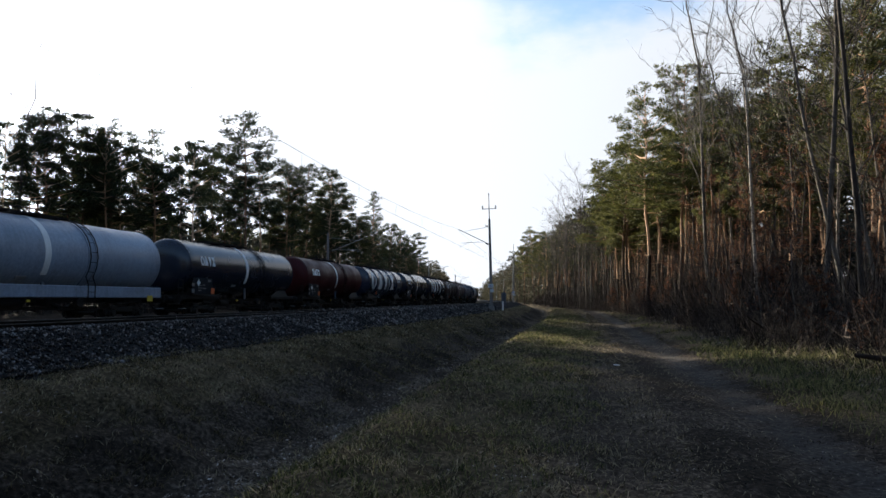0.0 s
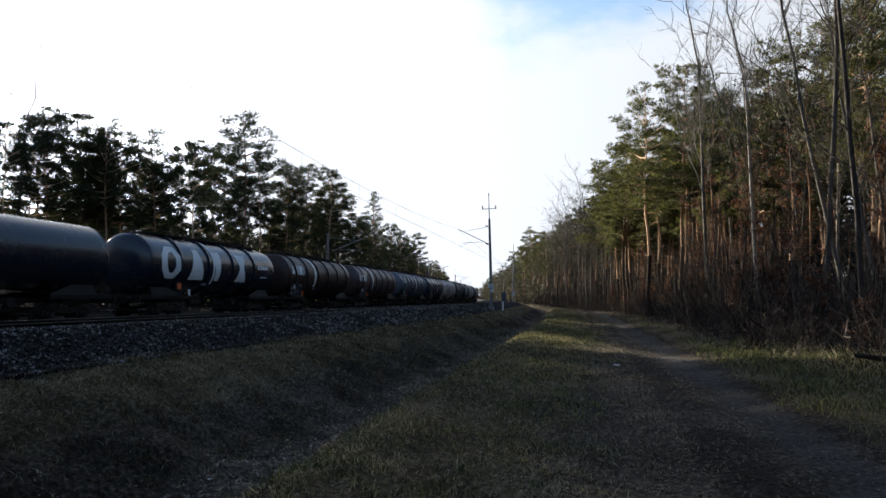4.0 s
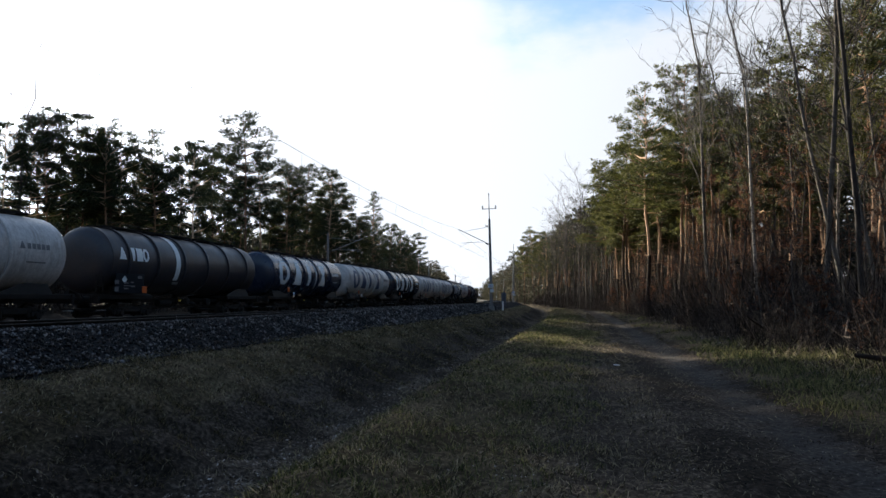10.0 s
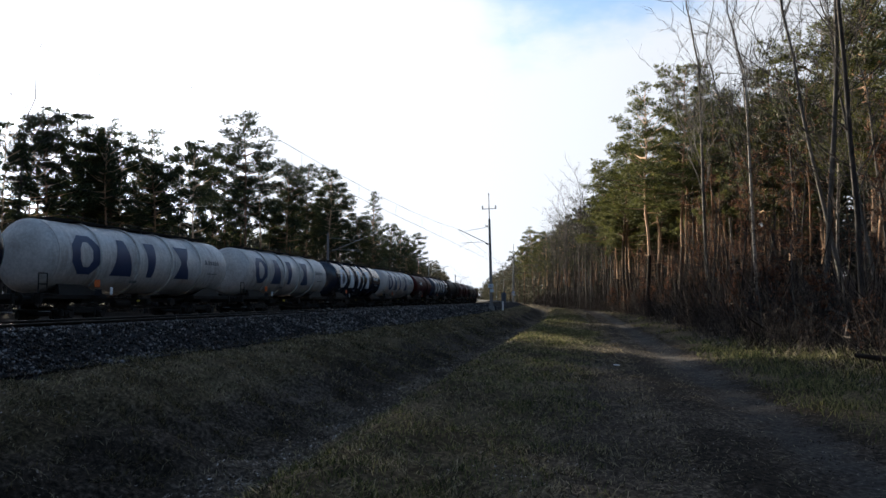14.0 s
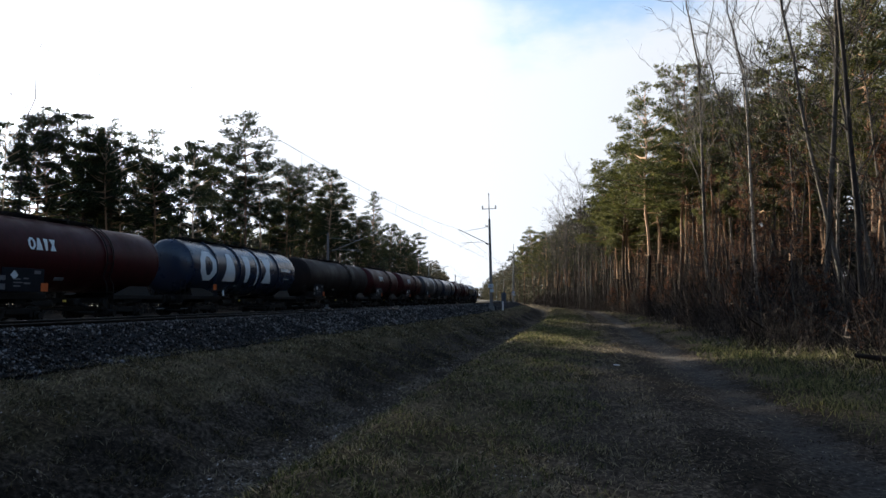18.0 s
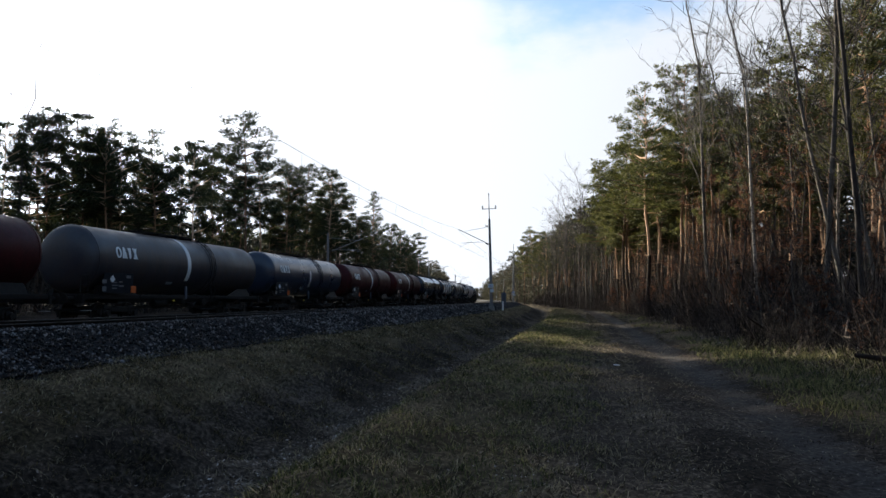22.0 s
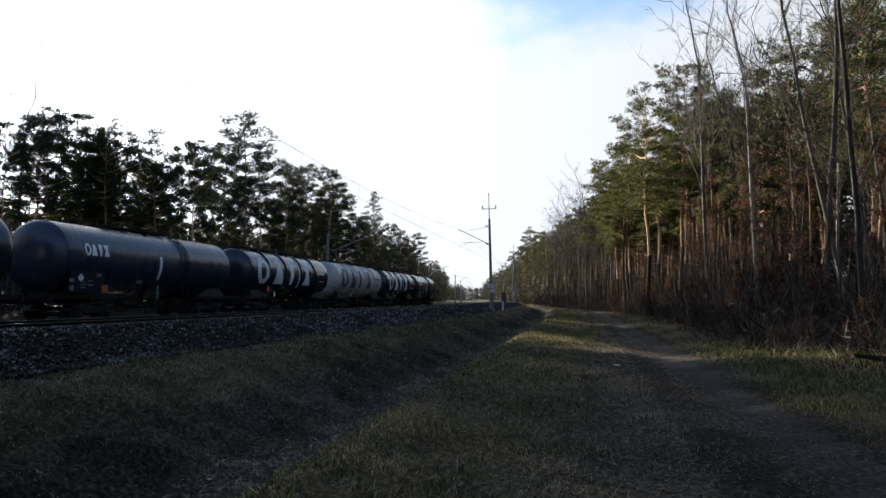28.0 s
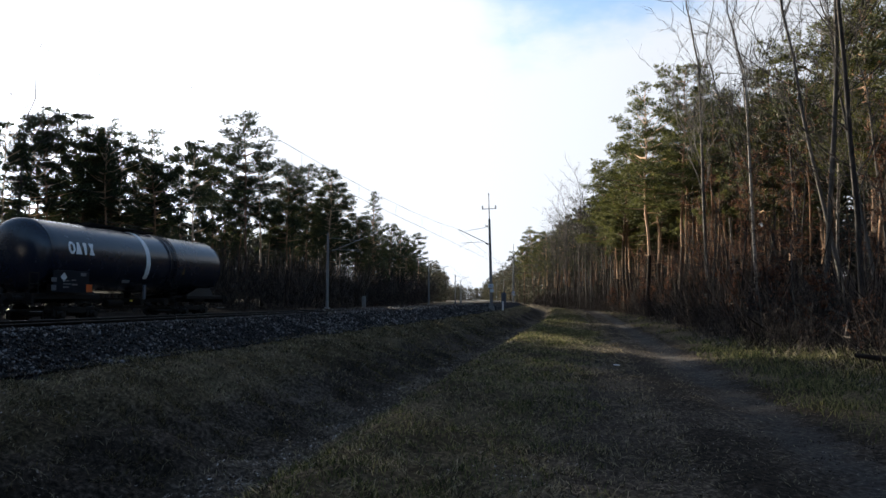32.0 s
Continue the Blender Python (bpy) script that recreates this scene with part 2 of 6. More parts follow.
M_CLOD = mat("earth_clods", [(0.012, 0.010, 0.0085), (0.040, 0.033, 0.028), (0.12, 0.10, 0.085)], 0.95, 20, 1.0, 0.2, island=0.5, spec=0.1)


def ground_material():
    """Zones across the line by the sheet's own coordinates (u across, v along), frayed by noise."""
    m = bpy.data.materials.new("ground_earth")
    m.use_nodes = True
    n, l = m.node_tree.nodes, m.node_tree.links
    b = n["Principled BSDF"]
    uv = n.new("ShaderNodeUVMap")
    sep = n.new("ShaderNodeSeparateXYZ")
    l.new(uv.outputs[0], sep.inputs[0])
    tc = n.new("ShaderNodeTexCoord")
    wide, mid, fine = (n.new("ShaderNodeTexNoise") for _ in range(3))
    for node, s in ((wide, 0.28), (mid, 1.9), (fine, 16.0)):
        node.inputs["Scale"].default_value, node.inputs["Detail"].default_value = s, 6
        node.inputs["Roughness"].default_value = 0.65
        l.new(tc.outputs["Object"], node.inputs["Vector"])
    fray = n.new("ShaderNodeMath")
    fray.operation = "MULTIPLY_ADD"
    fray.inputs[1].default_value = 1.5
    l.new(mid.outputs["Fac"], fray.inputs[0])
    l.new(sep.outputs[0], fray.inputs[2])
    pos = n.new("ShaderNodeMapRange")
    for key, v in (("From Min", -40.0), ("From Max", 20.0)):
        pos.inputs[key].default_value = v
    sub = n.new("ShaderNodeMath")
    sub.operation = "SUBTRACT"
    sub.inputs[1].default_value = 0.75
    l.new(fray.outputs[0], sub.inputs[0])
    l.new(sub.outputs[0], pos.inputs["Value"])

    def tri(name, a, bb, c):
        r = n.new("ShaderNodeValToRGB")
        r.name = name
        for i, col in enumerate((a, bb, c)):
            e = r.color_ramp.elements[i] if i < 2 else r.color_ramp.elements.new(0.64)
            e.position, e.color = (0.39, 0.5, 0.61)[i], (*col, 1)
        return r
    blend = n.new("ShaderNodeMath")
    blend.operation = "MULTIPLY_ADD"
    blend.inputs[1].default_value = 0.55
    l.new(fine.outputs["Fac"], blend.inputs[0])
    part2 = n.new("ShaderNodeMath")
    part2.operation = "MULTIPLY"
    part2.inputs[1].default_value = 0.45
    l.new(wide.outputs["Fac"], part2.inputs[0])
    l.new(part2.outputs[0], blend.inputs[2])
    grass = tri("grass", (0.016, 0.0115, 0.0075), (0.070, 0.052, 0.029), (0.19, 0.140, 0.084))
    dirt = tri("dirt", (0.011, 0.0085, 0.0067), (0.052, 0.040, 0.031), (0.175, 0.138, 0.108))
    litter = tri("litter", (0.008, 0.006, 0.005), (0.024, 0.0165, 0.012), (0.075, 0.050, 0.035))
    for r in (grass, dirt, litter):
        l.new(blend.outputs[0], r.inputs["Fac"])

    def mask(stops):
        r = n.new("ShaderNodeValToRGB")
        for i, (w, v) in enumerate(stops):
            p = (w + 40.0) / 60.0
            e = r.color_ramp.elements[i] if i < 2 else r.color_ramp.elements.new(p)
            e.position, e.color = p, (v, v, v, 1)
        l.new(pos.outputs[0], r.inputs["Fac"])
        return r
    dirtmask = mask([(-27, 0), (-25, 1), (-9.2, 1), (-8.4, 0.0), (-6.3, 0.0), (-5.9, 0.9), (-5.2, 0.9), (-3.9, 0.9), (-3.6, 0.1), (-0.7, 0.1), (-0.1, 0.85), (1.1, 0.9), (1.8, 0.9), (2.9, 0.95), (3.5, 0.1)])
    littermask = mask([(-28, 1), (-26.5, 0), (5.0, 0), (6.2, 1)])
    # shade under and beside the train, painted as a darker strip of ground
    shademask = mask([(-27.5, 0), (-26, 1), (-9.6, 1), (-8.8, 0)])
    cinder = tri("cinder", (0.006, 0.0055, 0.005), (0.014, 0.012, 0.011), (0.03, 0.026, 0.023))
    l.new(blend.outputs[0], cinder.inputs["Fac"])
    rutmask = mask([(2.12, 0), (2.28, 0.95), (2.62, 0.95), (2.8, 0)])
    packed = tri("packed", (0.030, 0.027, 0.025), (0.056, 0.051, 0.047), (0.095, 0.087, 0.080))
    l.new(blend.outputs[0], packed.inputs["Fac"])
    # ruts are mud; on the bank slope the dark stops hold its shade
    mud_shade_mask = mask([(-6.3, 0), (-6.0, 0.9), (-4.8, 0.9), (-4.55, 0.1), (-3.9, 0.1), (-0.15, 0), (0.08, 0.85), (0.38, 0.85), (0.6, 0), (1.05, 0), (1.25, 0.95), (1.65, 0.95), (1.9, 0), (2.75, 0), (2.88, 0.8), (3.2, 0.8), (3.5, 0)])
    mud = tri("mud", (0.0065, 0.0052, 0.0043), (0.027, 0.0205, 0.0163), (0.105, 0.081, 0.065))
    l.new(blend.outputs[0], mud.inputs["Fac"])
    mm0 = n.new("ShaderNodeMix")
    mm0.data_type = "RGBA"
    l.new(mud_shade_mask.outputs[0], mm0.inputs["Factor"])
    l.new(dirt.outputs[0], mm0.inputs["A"])
    l.new(mud.outputs[0], mm0.inputs["B"])
    m0, m1, m2 = n.new("ShaderNodeMix"), n.new("ShaderNodeMix"), n.new("ShaderNodeMix")
    m0.data_type = "RGBA"
    l.new(rutmask.outputs[0], m0.inputs["Factor"])
    l.new(mm0.outputs["Result"], m0.inputs["A"])
    l.new(packed.outputs[0], m0.inputs["B"])
    m3 = n.new("ShaderNodeMix")
    for mm in (m1, m2, m3):
        mm.data_type = "RGBA"
    l.new(dirtmask.outputs[0], m1.inputs["Factor"])
    l.new(grass.outputs[0], m1.inputs["A"])
    l.new(m0.outputs["Result"], m1.inputs["B"])
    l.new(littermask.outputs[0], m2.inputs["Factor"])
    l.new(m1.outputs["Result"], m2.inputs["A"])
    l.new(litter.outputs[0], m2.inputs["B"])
    l.new(shademask.outputs[0], m3.inputs["Factor"])
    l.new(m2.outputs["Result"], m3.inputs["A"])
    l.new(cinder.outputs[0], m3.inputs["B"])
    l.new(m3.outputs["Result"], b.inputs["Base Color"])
    b.inputs["Roughness"].default_value = 0.95
    b.inputs["Specular IOR Level"].default_value = 0.04
    bp = n.new("ShaderNodeBump")
    bp.inputs["Strength"].default_value, bp.inputs["Distance"].default_value = 0.9, 0.05
    l.new(blend.outputs[0], bp.inputs["Height"])
    l.new(bp.outputs[0], b.inputs["Normal"])
    return m


M_GROUND = ground_material()

# ---- the line's plan: straight past the camera, then a long bend to the left ----
RNG = np.random.RandomState(7)
STEP = 0.5
_s = np.arange(-900, 1600, STEP)
_k = np.clip((_s - 20.0) / 60.0, 0, 1) / 1090.0 * np.clip((258.0 - _s) / 60.0, 0, 1)
_th = np.cumsum(_k) * STEP
_cx = -np.cumsum(np.sin(_th)) * STEP
_cy = -900 + np.cumsum(np.cos(_th)) * STEP


def along(s, w):
    """World x, y and heading of the place s metres along the line and w metres across (right is positive)."""
    th = np.interp(s, _s, _th)
    return np.interp(s, _s, _cx) + w * np.cos(th), np.interp(s, _s, _cy) + w * np.sin(th), th


PROFILE = [(-700, 3.4), (-120, 2.9), (-76, 1.8), (-60, 0.7), (-33, 0.5), (-27, 0.35), (-24, 0.25), (-22.6, 0.15), (-18.3, 0.15), (-15.0, 0.3), (-13.7, 0.5), (-12.8, 0.6), (-9.0, 0.6), (-8.2, 0.54),
           (-7.3, 0.40), (-6.8, 0.28), (-4.9, -0.62), (-4.3, -0.74), (-3.7, -0.66), (-2.6, 0.02), (-2.2, 0.10), (-1.3, 0.05), (0, 0.0), (0.5, -0.04), (1.3, 0.03), (2.3, -0.05), (3.1, 0.03), (6, 0.12),
           (8, 0.25), (20, 0.4), (60, 0.5), (700, 0.9)]


def ground_z(s, w):
    z = np.interp(w, [p[0] for p in PROFILE], [p[1] for p in PROFILE])
    amp = np.interp(w, [-40, -30, -24, -9.5, -8.0, -6, -2, 0, 3, 6, 60], [0.15, 0.1, 0.0, 0.0, 0.03, 0.20, 0.09, 0.04, 0.05, 0.1, 0.15])
    bumpy = np.sin(s * 0.83 + 1.7 * np.sin(w * 0.9)) * 0.45 + np.sin(s * 2.1 + w * 1.7 + 0.6) * 0.3 + np.sin(s * 3.9 - w * 2.9) * 0.25
    tuft = np.sin(s * 9.3 + 3.1 * np.sin(w * 4.3)) * np.sin(w * 10.7 + 2.7 * np.sin(s * 3.7)) + 0.6 * np.sin(s * 15.1 - w * 13.3)
    return z + amp * (bumpy + 0.36 * tuft * np.exp(-np.abs(s) / 60.0))


def fast_mesh(name, verts, faces, material, uvs=None, smooth=False):
    """A mesh from numpy arrays; all faces have the same number of corners."""
    me = bpy.data.meshes.new(name)
    verts, faces = np.asarray(verts, np.float32), np.asarray(faces, np.int32)
    k = faces.shape[1]
    me.vertices.add(len(verts))
    me.vertices.foreach_set("co", verts.ravel())
    me.loops.add(faces.size)
    me.loops.foreach_set("vertex_index", faces.ravel())
    me.polygons.add(len(faces))
    me.polygons.foreach_set("loop_start", np.arange(0, faces.size, k, dtype=np.int32))
    if uvs is not None:
        lay = me.uv_layers.new(name="UVMap")
        lay.data.foreach_set("uv", np.asarray(uvs, np.float32)[faces.ravel()].ravel())
    me.update(calc_edges=True)
    me.validate()
    if smooth:
        me.polygons.foreach_set("use_smooth", np.ones(len(faces), bool))
    me.materials.append(material)
    return me


def sheet(name, ss, ws, zfun, material):
    S, W = np.meshgrid(ss, ws, indexing="ij")
    X, Y, _ = along(S, W)
    Z = zfun(S, W)
    v = np.stack([X, Y, Z], -1).reshape(-1, 3)
    i, j = np.meshgrid(np.arange(len(ss) - 1), np.arange(len(ws) - 1), indexing="ij")
    a = (i * len(ws) + j).ravel()
    f = np.stack([a, a + 1, a + len(ws) + 1, a + len(ws)], -1)
    return new(name, fast_mesh(name, v, f, material, np.stack([W, S], -1).reshape(-1, 2), True))


ground = sheet("ground", np.concatenate([np.arange(-700, -20, 20), np.arange(-20, 1, 1.0), np.arange(1, 45, 0.22), np.arange(45, 120, 0.8), np.arange(120, 300, 5), np.arange(300, 1300, 40)]),
               np.concatenate([[-700, -400, -200, -100], np.arange(-60, -9, 1.5), np.arange(-9, 6.5, 0.18), np.arange(6.5, 30, 1.2), [40, 60, 100, 200, 400, 700]]), ground_z, M_GROUND)
tagged(ground, "uneven grassy ground with a ditch and a dirt track", "ground", kind="structure")


# ---- mesh helpers ----
def part(name, data, material=None, parent=None, label="", m=None):
    """Links a bmesh or a mesh as one object, under a thing or a part."""
    if isinstance(data, bmesh.types.BMesh):
        me = bpy.data.meshes.new(name)
        data.to_mesh(me)
        data.free()
        data = me
    if material is not None and not data.materials:
        data.materials.append(material)
    ob = new(name, data)
    if parent is not None:
        ob.parent = parent
    if m is not None:
        ob.matrix_basis = m
    if label:
        ob["label"] = label
    return ob


def add_box(bm, c, size, bevel=0.0, m=None):
    mm = Matrix.Translation(c) @ Matrix.Diagonal((*size, 1))
    if m is not None:
        mm = m @ mm
    vs = bmesh.ops.create_cube(bm, size=1, matrix=mm)["verts"]
    if bevel:
        es = {e for v in vs for e in v.link_edges}
        bmesh.ops.bevel(bm, geom=list(es), offset=bevel, segments=1, affect="EDGES", profile=0.5)


def add_tube(bm, a, b, r, r2=None, sides=8, caps=True):
    a, b = Vector(a), Vector(b)
    d = b - a
    q = d.to_track_quat("Z", "Y").to_matrix().to_4x4()
    bmesh.ops.create_cone(bm, cap_ends=caps, segments=sides, radius1=r, radius2=r if r2 is None else r2, depth=d.length,
                          matrix=Matrix.Translation((a + b) / 2) @ q)


def smooth(bm, angle=40):
    for f in bm.faces:
        f.smooth = True
    for e in bm.edges:
        if len(e.link_faces) == 2 and e.calc_face_angle(0) > radians(angle):
            e.smooth = False
    return bm


def revolve_y(profile, sides=40):
    """Revolves (y, r) points round the y axis."""
    bm = bmesh.new()
    rings = []
    for y, r in profile:
        if r < 1e-5:
            rings.append([bm.verts.new((0, y, 0))])
        else:
            rings.append([bm.verts.new((r * math.cos(2 * math.pi * i / sides), y, r * math.sin(2 * math.pi * i / sides))) for i in range(sides)])
    for a, b in zip(rings, rings[1:]):
        for i in range(sides):
            j = (i + 1) % sides
            ring = [a[i % len(a)], a[j % len(a)], b[j % len(b)], b[i % len(b)]]
            ring = [v for k, v in enumerate(ring) if v not in ring[:k]]
            if len(ring) > 2:
                bm.faces.new(ring)
    bmesh.ops.recalc_face_normals(bm, faces=bm.faces)
    return smooth(bm, 50)


def tube_arrays(pts, radii, sides):
    """Vertices and quads of a tube along a line of points."""
    P = np.array(pts, float)
    T = np.gradient(P, axis=0)
    T /= np.linalg.norm(T, axis=1)[:, None] + 1e-9
    ref = np.where(np.abs(T[:, 2:3]) > 0.9, np.array([[1.0, 0, 0]]), np.array([[0, 0, 1.0]]))
    U = np.cross(T, ref)
    U /= np.linalg.norm(U, axis=1)[:, None] + 1e-9
    V = np.cross(T, U)
    a = np.arange(sides) * 2 * math.pi / sides
    R = np.array(radii, float)[:, None, None]
    v = P[:, None, :] + R * (np.cos(a)[None, :, None] * U[:, None, :] + np.sin(a)[None, :, None] * V[:, None, :])
    n = len(P)
    i, j = np.meshgrid(np.arange(n - 1), np.arange(sides), indexing="ij")
    A = (i * sides + j).ravel()
    B = (i * sides + (j + 1) % sides).ravel()
    return v.reshape(-1, 3), np.stack([A, B, B + sides, A + sides], -1)


# ---- track ----
W_NEAR, Z_NEAR = -10.8, 1.16
W_TRAIN, Z_TRAIN = -20.5, 0.56


def sweep(name, ss, outline, w0, z0, material, closed=True):
    """Sweeps an outline of (across, up) points along the line."""
    k = len(outline)
    X, Y, TH = along(np.array(ss), w0)
    v = []
    for x, y, th in zip(X, Y, TH):
        for a, up in outline:
            v.append((x + a * math.cos(th), y + a * math.sin(th), z0 + up))
    f = []
    for i in range(len(ss) - 1):
        for j in range(k if closed else k - 1):
            a, b = i * k + j, i * k + (j + 1) % k
            f.append((a, b, b + k, a + k))
    return fast_mesh(name, v, f, material)


RAIL_FOOT = [(-0.07, -0.17), (0.07, -0.17), (0.07, -0.155), (0.012, -0.13), (0.012, -0.045), (0.034, -0.03), (0.034, -0.012), (-0.034, -0.012), (-0.034, -0.03), (-0.012, -0.045), (-0.012, -0.13), (-0.07, -0.155)]
RAIL_HEAD = [(0.033, -0.011), (0.030, -0.003), (0.018, 0.0), (-0.018, 0.0), (-0.030, -0.003), (-0.033, -0.011)]
TRACK_S = list(np.arange(-600, 0, 20.0)) + list(np.arange(0, 160, 2.0)) + list(np.arange(160, 1000, 10.0))


def sleeper_mesh():
    bm = bmesh.new()
    add_box(bm, (0, 0, -0.09), (2.5, 0.26, 0.18), 0.025)
    for x in (-0.72, 0.72):
        for k in (-0.11, 0.11):
            add_box(bm, (x + k, 0, 0.012), (0.07, 0.1, 0.035))
    me = bpy.data.meshes.new("sleeper")
    bm.to_mesh(me)
    bm.free()
    me.materials.append(M_SLEEPER)
    return me


SLEEPER = sleeper_mesh()


def build_track(w0, z0, s0, s1, spacing, label):
    track = tagged(new("railway_track"), label, "railway track", group="tracks of the line", kind="structure")
    for side in (-0.7525, 0.7525):
        rail = part("rail", sweep("rail", TRACK_S, RAIL_FOOT, w0 + side, z0, M_RAIL), None, track)
        part("rail_head", sweep("rail_head", TRACK_S, RAIL_HEAD, w0 + side, z0, M_RAILTOP), None, rail, "worn bright rail head")
    for s in np.arange(s0, s1, spacing):
        x, y, th = along(s, w0)
        part("sleeper", SLEEPER, None, track, "", pose(float(x), float(y), z0 - 0.17, 0, 0, math.degrees(float(th)) + RNG.uniform(-0.4, 0.4)))
    return track


build_track(W_NEAR, Z_NEAR, 2, 110, 0.6, "empty railway track on a raised stone bed")
build_track(W_TRAIN, Z_TRAIN, 8, 90, 0.6, "railway track under the passing tank train")


def bed(name, w0, top, half, foot, base, label):
    def z(S, W):
        d = np.abs(W - w0)
        zz = np.interp(d, [0, half, half + foot, half + foot + 0.3], [top, top, base, base - 0.12])
        return zz + 0.025 * np.sin(S * 5.1 + W * 9) * np.sin(S * 2.3 - W * 4.7)
    ws = np.unique(np.round(np.concatenate([np.linspace(w0 - half - foot - 0.3, w0 - half, 9), np.linspace(w0 - half, w0 + half, 9), np.linspace(w0 + half, w0 + half + foot + 0.3, 11)]), 3))
    ss = np.concatenate([np.arange(-600, 0, 20), np.arange(0, 70, 0.35), np.arange(70, 160, 1.5), np.arange(160, 1000, 10)])
    return tagged(sheet(name, ss, ws, z, M_BALLAST), label, "ballast", kind="structure")


bed("ballast_bed", W_NEAR, Z_NEAR - 0.10, 1.55, 1.25, 0.52, "dark crushed stone ballast bed")
bed("ballast_bed", W_TRAIN, Z_TRAIN - 0.20, 1.6, 0.8, 0.14, "dark ballast bed under the train")


# ---- tank wagons ----
CACHE = {}


def cached(key, maker):
    if key not in CACHE:
        made = maker()
        if isinstance(made, bmesh.types.BMesh):
            me = bpy.data.meshes.new(key if isinstance(key, str) else key[0])
            made.to_mesh(me)
            made.free()
            made = me
        CACHE[key] = made
    return CACHE[key]


def coat(key, maker, material):
    """One shared mesh for each shape and paint."""
    def make():
        bm = maker()
        me = bpy.data.meshes.new(key[0])
        bm.to_mesh(me)
        bm.free()
        me.materials.append(material)
        return me
    return cached((*key, material.name), make)


def tank_shape(length, r, bulge):
    """A barrel with dished ends that round off in a tight knuckle."""
    h, k = length / 2, 2 / 2.5
    end = [(-h, 0.0)] + [(-h + bulge * (1 - math.cos(math.pi / 2 * i / 10) ** k), r * math.sin(math.pi / 2 * i / 10) ** k) for i in range(1, 11)]
    prof = end + [(y, r) for y in np.linspace(-h + bulge + 0.3, h - bulge - 0.3, 7)] + [(-y, rr) for y, rr in reversed(end)]
    return revolve_y(prof, 48)


def ring_shape(r, width, proud):
    return revolve_y([(-width / 2, r - 0.01), (-width / 2, r + proud * 0.8), (-width / 2 + 0.02, r + proud), (width / 2 - 0.02, r + proud), (width / 2, r + proud * 0.8), (width / 2, r - 0.01)], 48)


def arc_band(r, y0, y1, a0, a1, proud=0.010, steps=40):
    """A painted band on the tank between two angles (0 is level on the near side, 90 the top)."""
    bm = bmesh.new()
    rows = []
    for i in range(steps + 1):
        a = radians(a0 + (a1 - a0) * i / steps)
        rows.append([bm.verts.new(((r + proud) * math.cos(a), y, (r + proud) * math.sin(a))) for y in (y0, y1)])
    for p, q in zip(rows, rows[1:]):
        bm.faces.new((p[0], p[1], q[1], q[0]))
    bmesh.ops.recalc_face_normals(bm, faces=bm.faces)
    return smooth(bm)


# block shapes as quads of (along, up) corners in a unit square
def ring_quads():
    outer = [(0.5 + 0.5 * math.cos(radians(22.5 + 45 * i)) / 0.924, 0.5 + 0.5 * math.sin(radians(22.5 + 45 * i)) / 0.924) for i in range(8)]
    inner = [(0.5 + (x - 0.5) * 0.44, 0.5 + (y - 0.5) * 0.62) for x, y in outer]
    return [(outer[i], outer[(i + 1) % 8], inner[(i + 1) % 8], inner[i]) for i in range(8)]


BLOCKS = {
    "ring": ring_quads(),
    "wedge": [((0.02, 0.0), (0.98, 0.0), (0.66, 1.0), (0.34, 1.0))],
    "dip": [((0.34, 0.0), (0.66, 0.0), (0.80, 1.0), (0.20, 1.0))],
    "hourglass": [((0.06, 0.0), (0.94, 0.0), (0.66, 0.5), (0.34, 0.5)), ((0.34, 0.5), (0.66, 0.5), (0.94, 1.0), (0.06, 1.0))],
    "block": [((0.0, 0.0), (1.0, 0.0), (1.0, 1.0), (0.0, 1.0))],
    "peak": [((0.0, 0.0), (1.0, 0.0), (0.6, 1.0), (0.4, 1.0))],
}


def mark(kind, r, y, wide, a_mid, high, proud=0.012):
    """A plain block laid on the tank's round side."""
    bm = bmesh.new()
    half = math.degrees(high / r) / 2
    for q in BLOCKS[kind]:
        n = 14 if len(BLOCKS[kind]) < 3 else 6
        rows = []
        for i in range(n + 1):
            left = Vector(q[0]).lerp(Vector(q[3]), i / n)
            right = Vector(q[1]).lerp(Vector(q[2]), i / n)
            row = []
            for j in range(6):
                u, v = left.lerp(right, j / 5)
                a = radians(a_mid - half + 2 * half * v)
                row.append(bm.verts.new(((r + proud) * math.cos(a), y + (u - 0.5) * wide, (r + proud) * math.sin(a))))
            rows.append(row)
        for p, w in zip(rows, rows[1:]):
            for j in range(5):
                bm.faces.new((p[j], p[j + 1], w[j + 1], w[j]))
    bmesh.ops.remove_doubles(bm, verts=bm.verts, dist=0.002)
    bmesh.ops.recalc_face_normals(bm, faces=bm.faces)
    for f in bm.faces:
        if f.normal.x < 0:
            f.normal_flip()
    return smooth(bm)


def wheel_shape():
    prof = [(-0.07, 0.0), (-0.07, 0.10), (-0.02, 0.14), (-0.015, 0.36), (-0.06, 0.39), (-0.06, 0.485), (-0.035, 0.485), (-0.03, 0.46), (0.07, 0.452), (0.07, 0.39), (0.02, 0.36), (0.02, 0.14), (0.09, 0.10), (0.09, 0.0)]
    wheel = revolve_y(prof, 28)
    bmesh.ops.rotate(wheel, verts=wheel.verts, cent=(0, 0, 0), matrix=Matrix.Rotation(radians(-90), 3, "Z"))
    return wheel


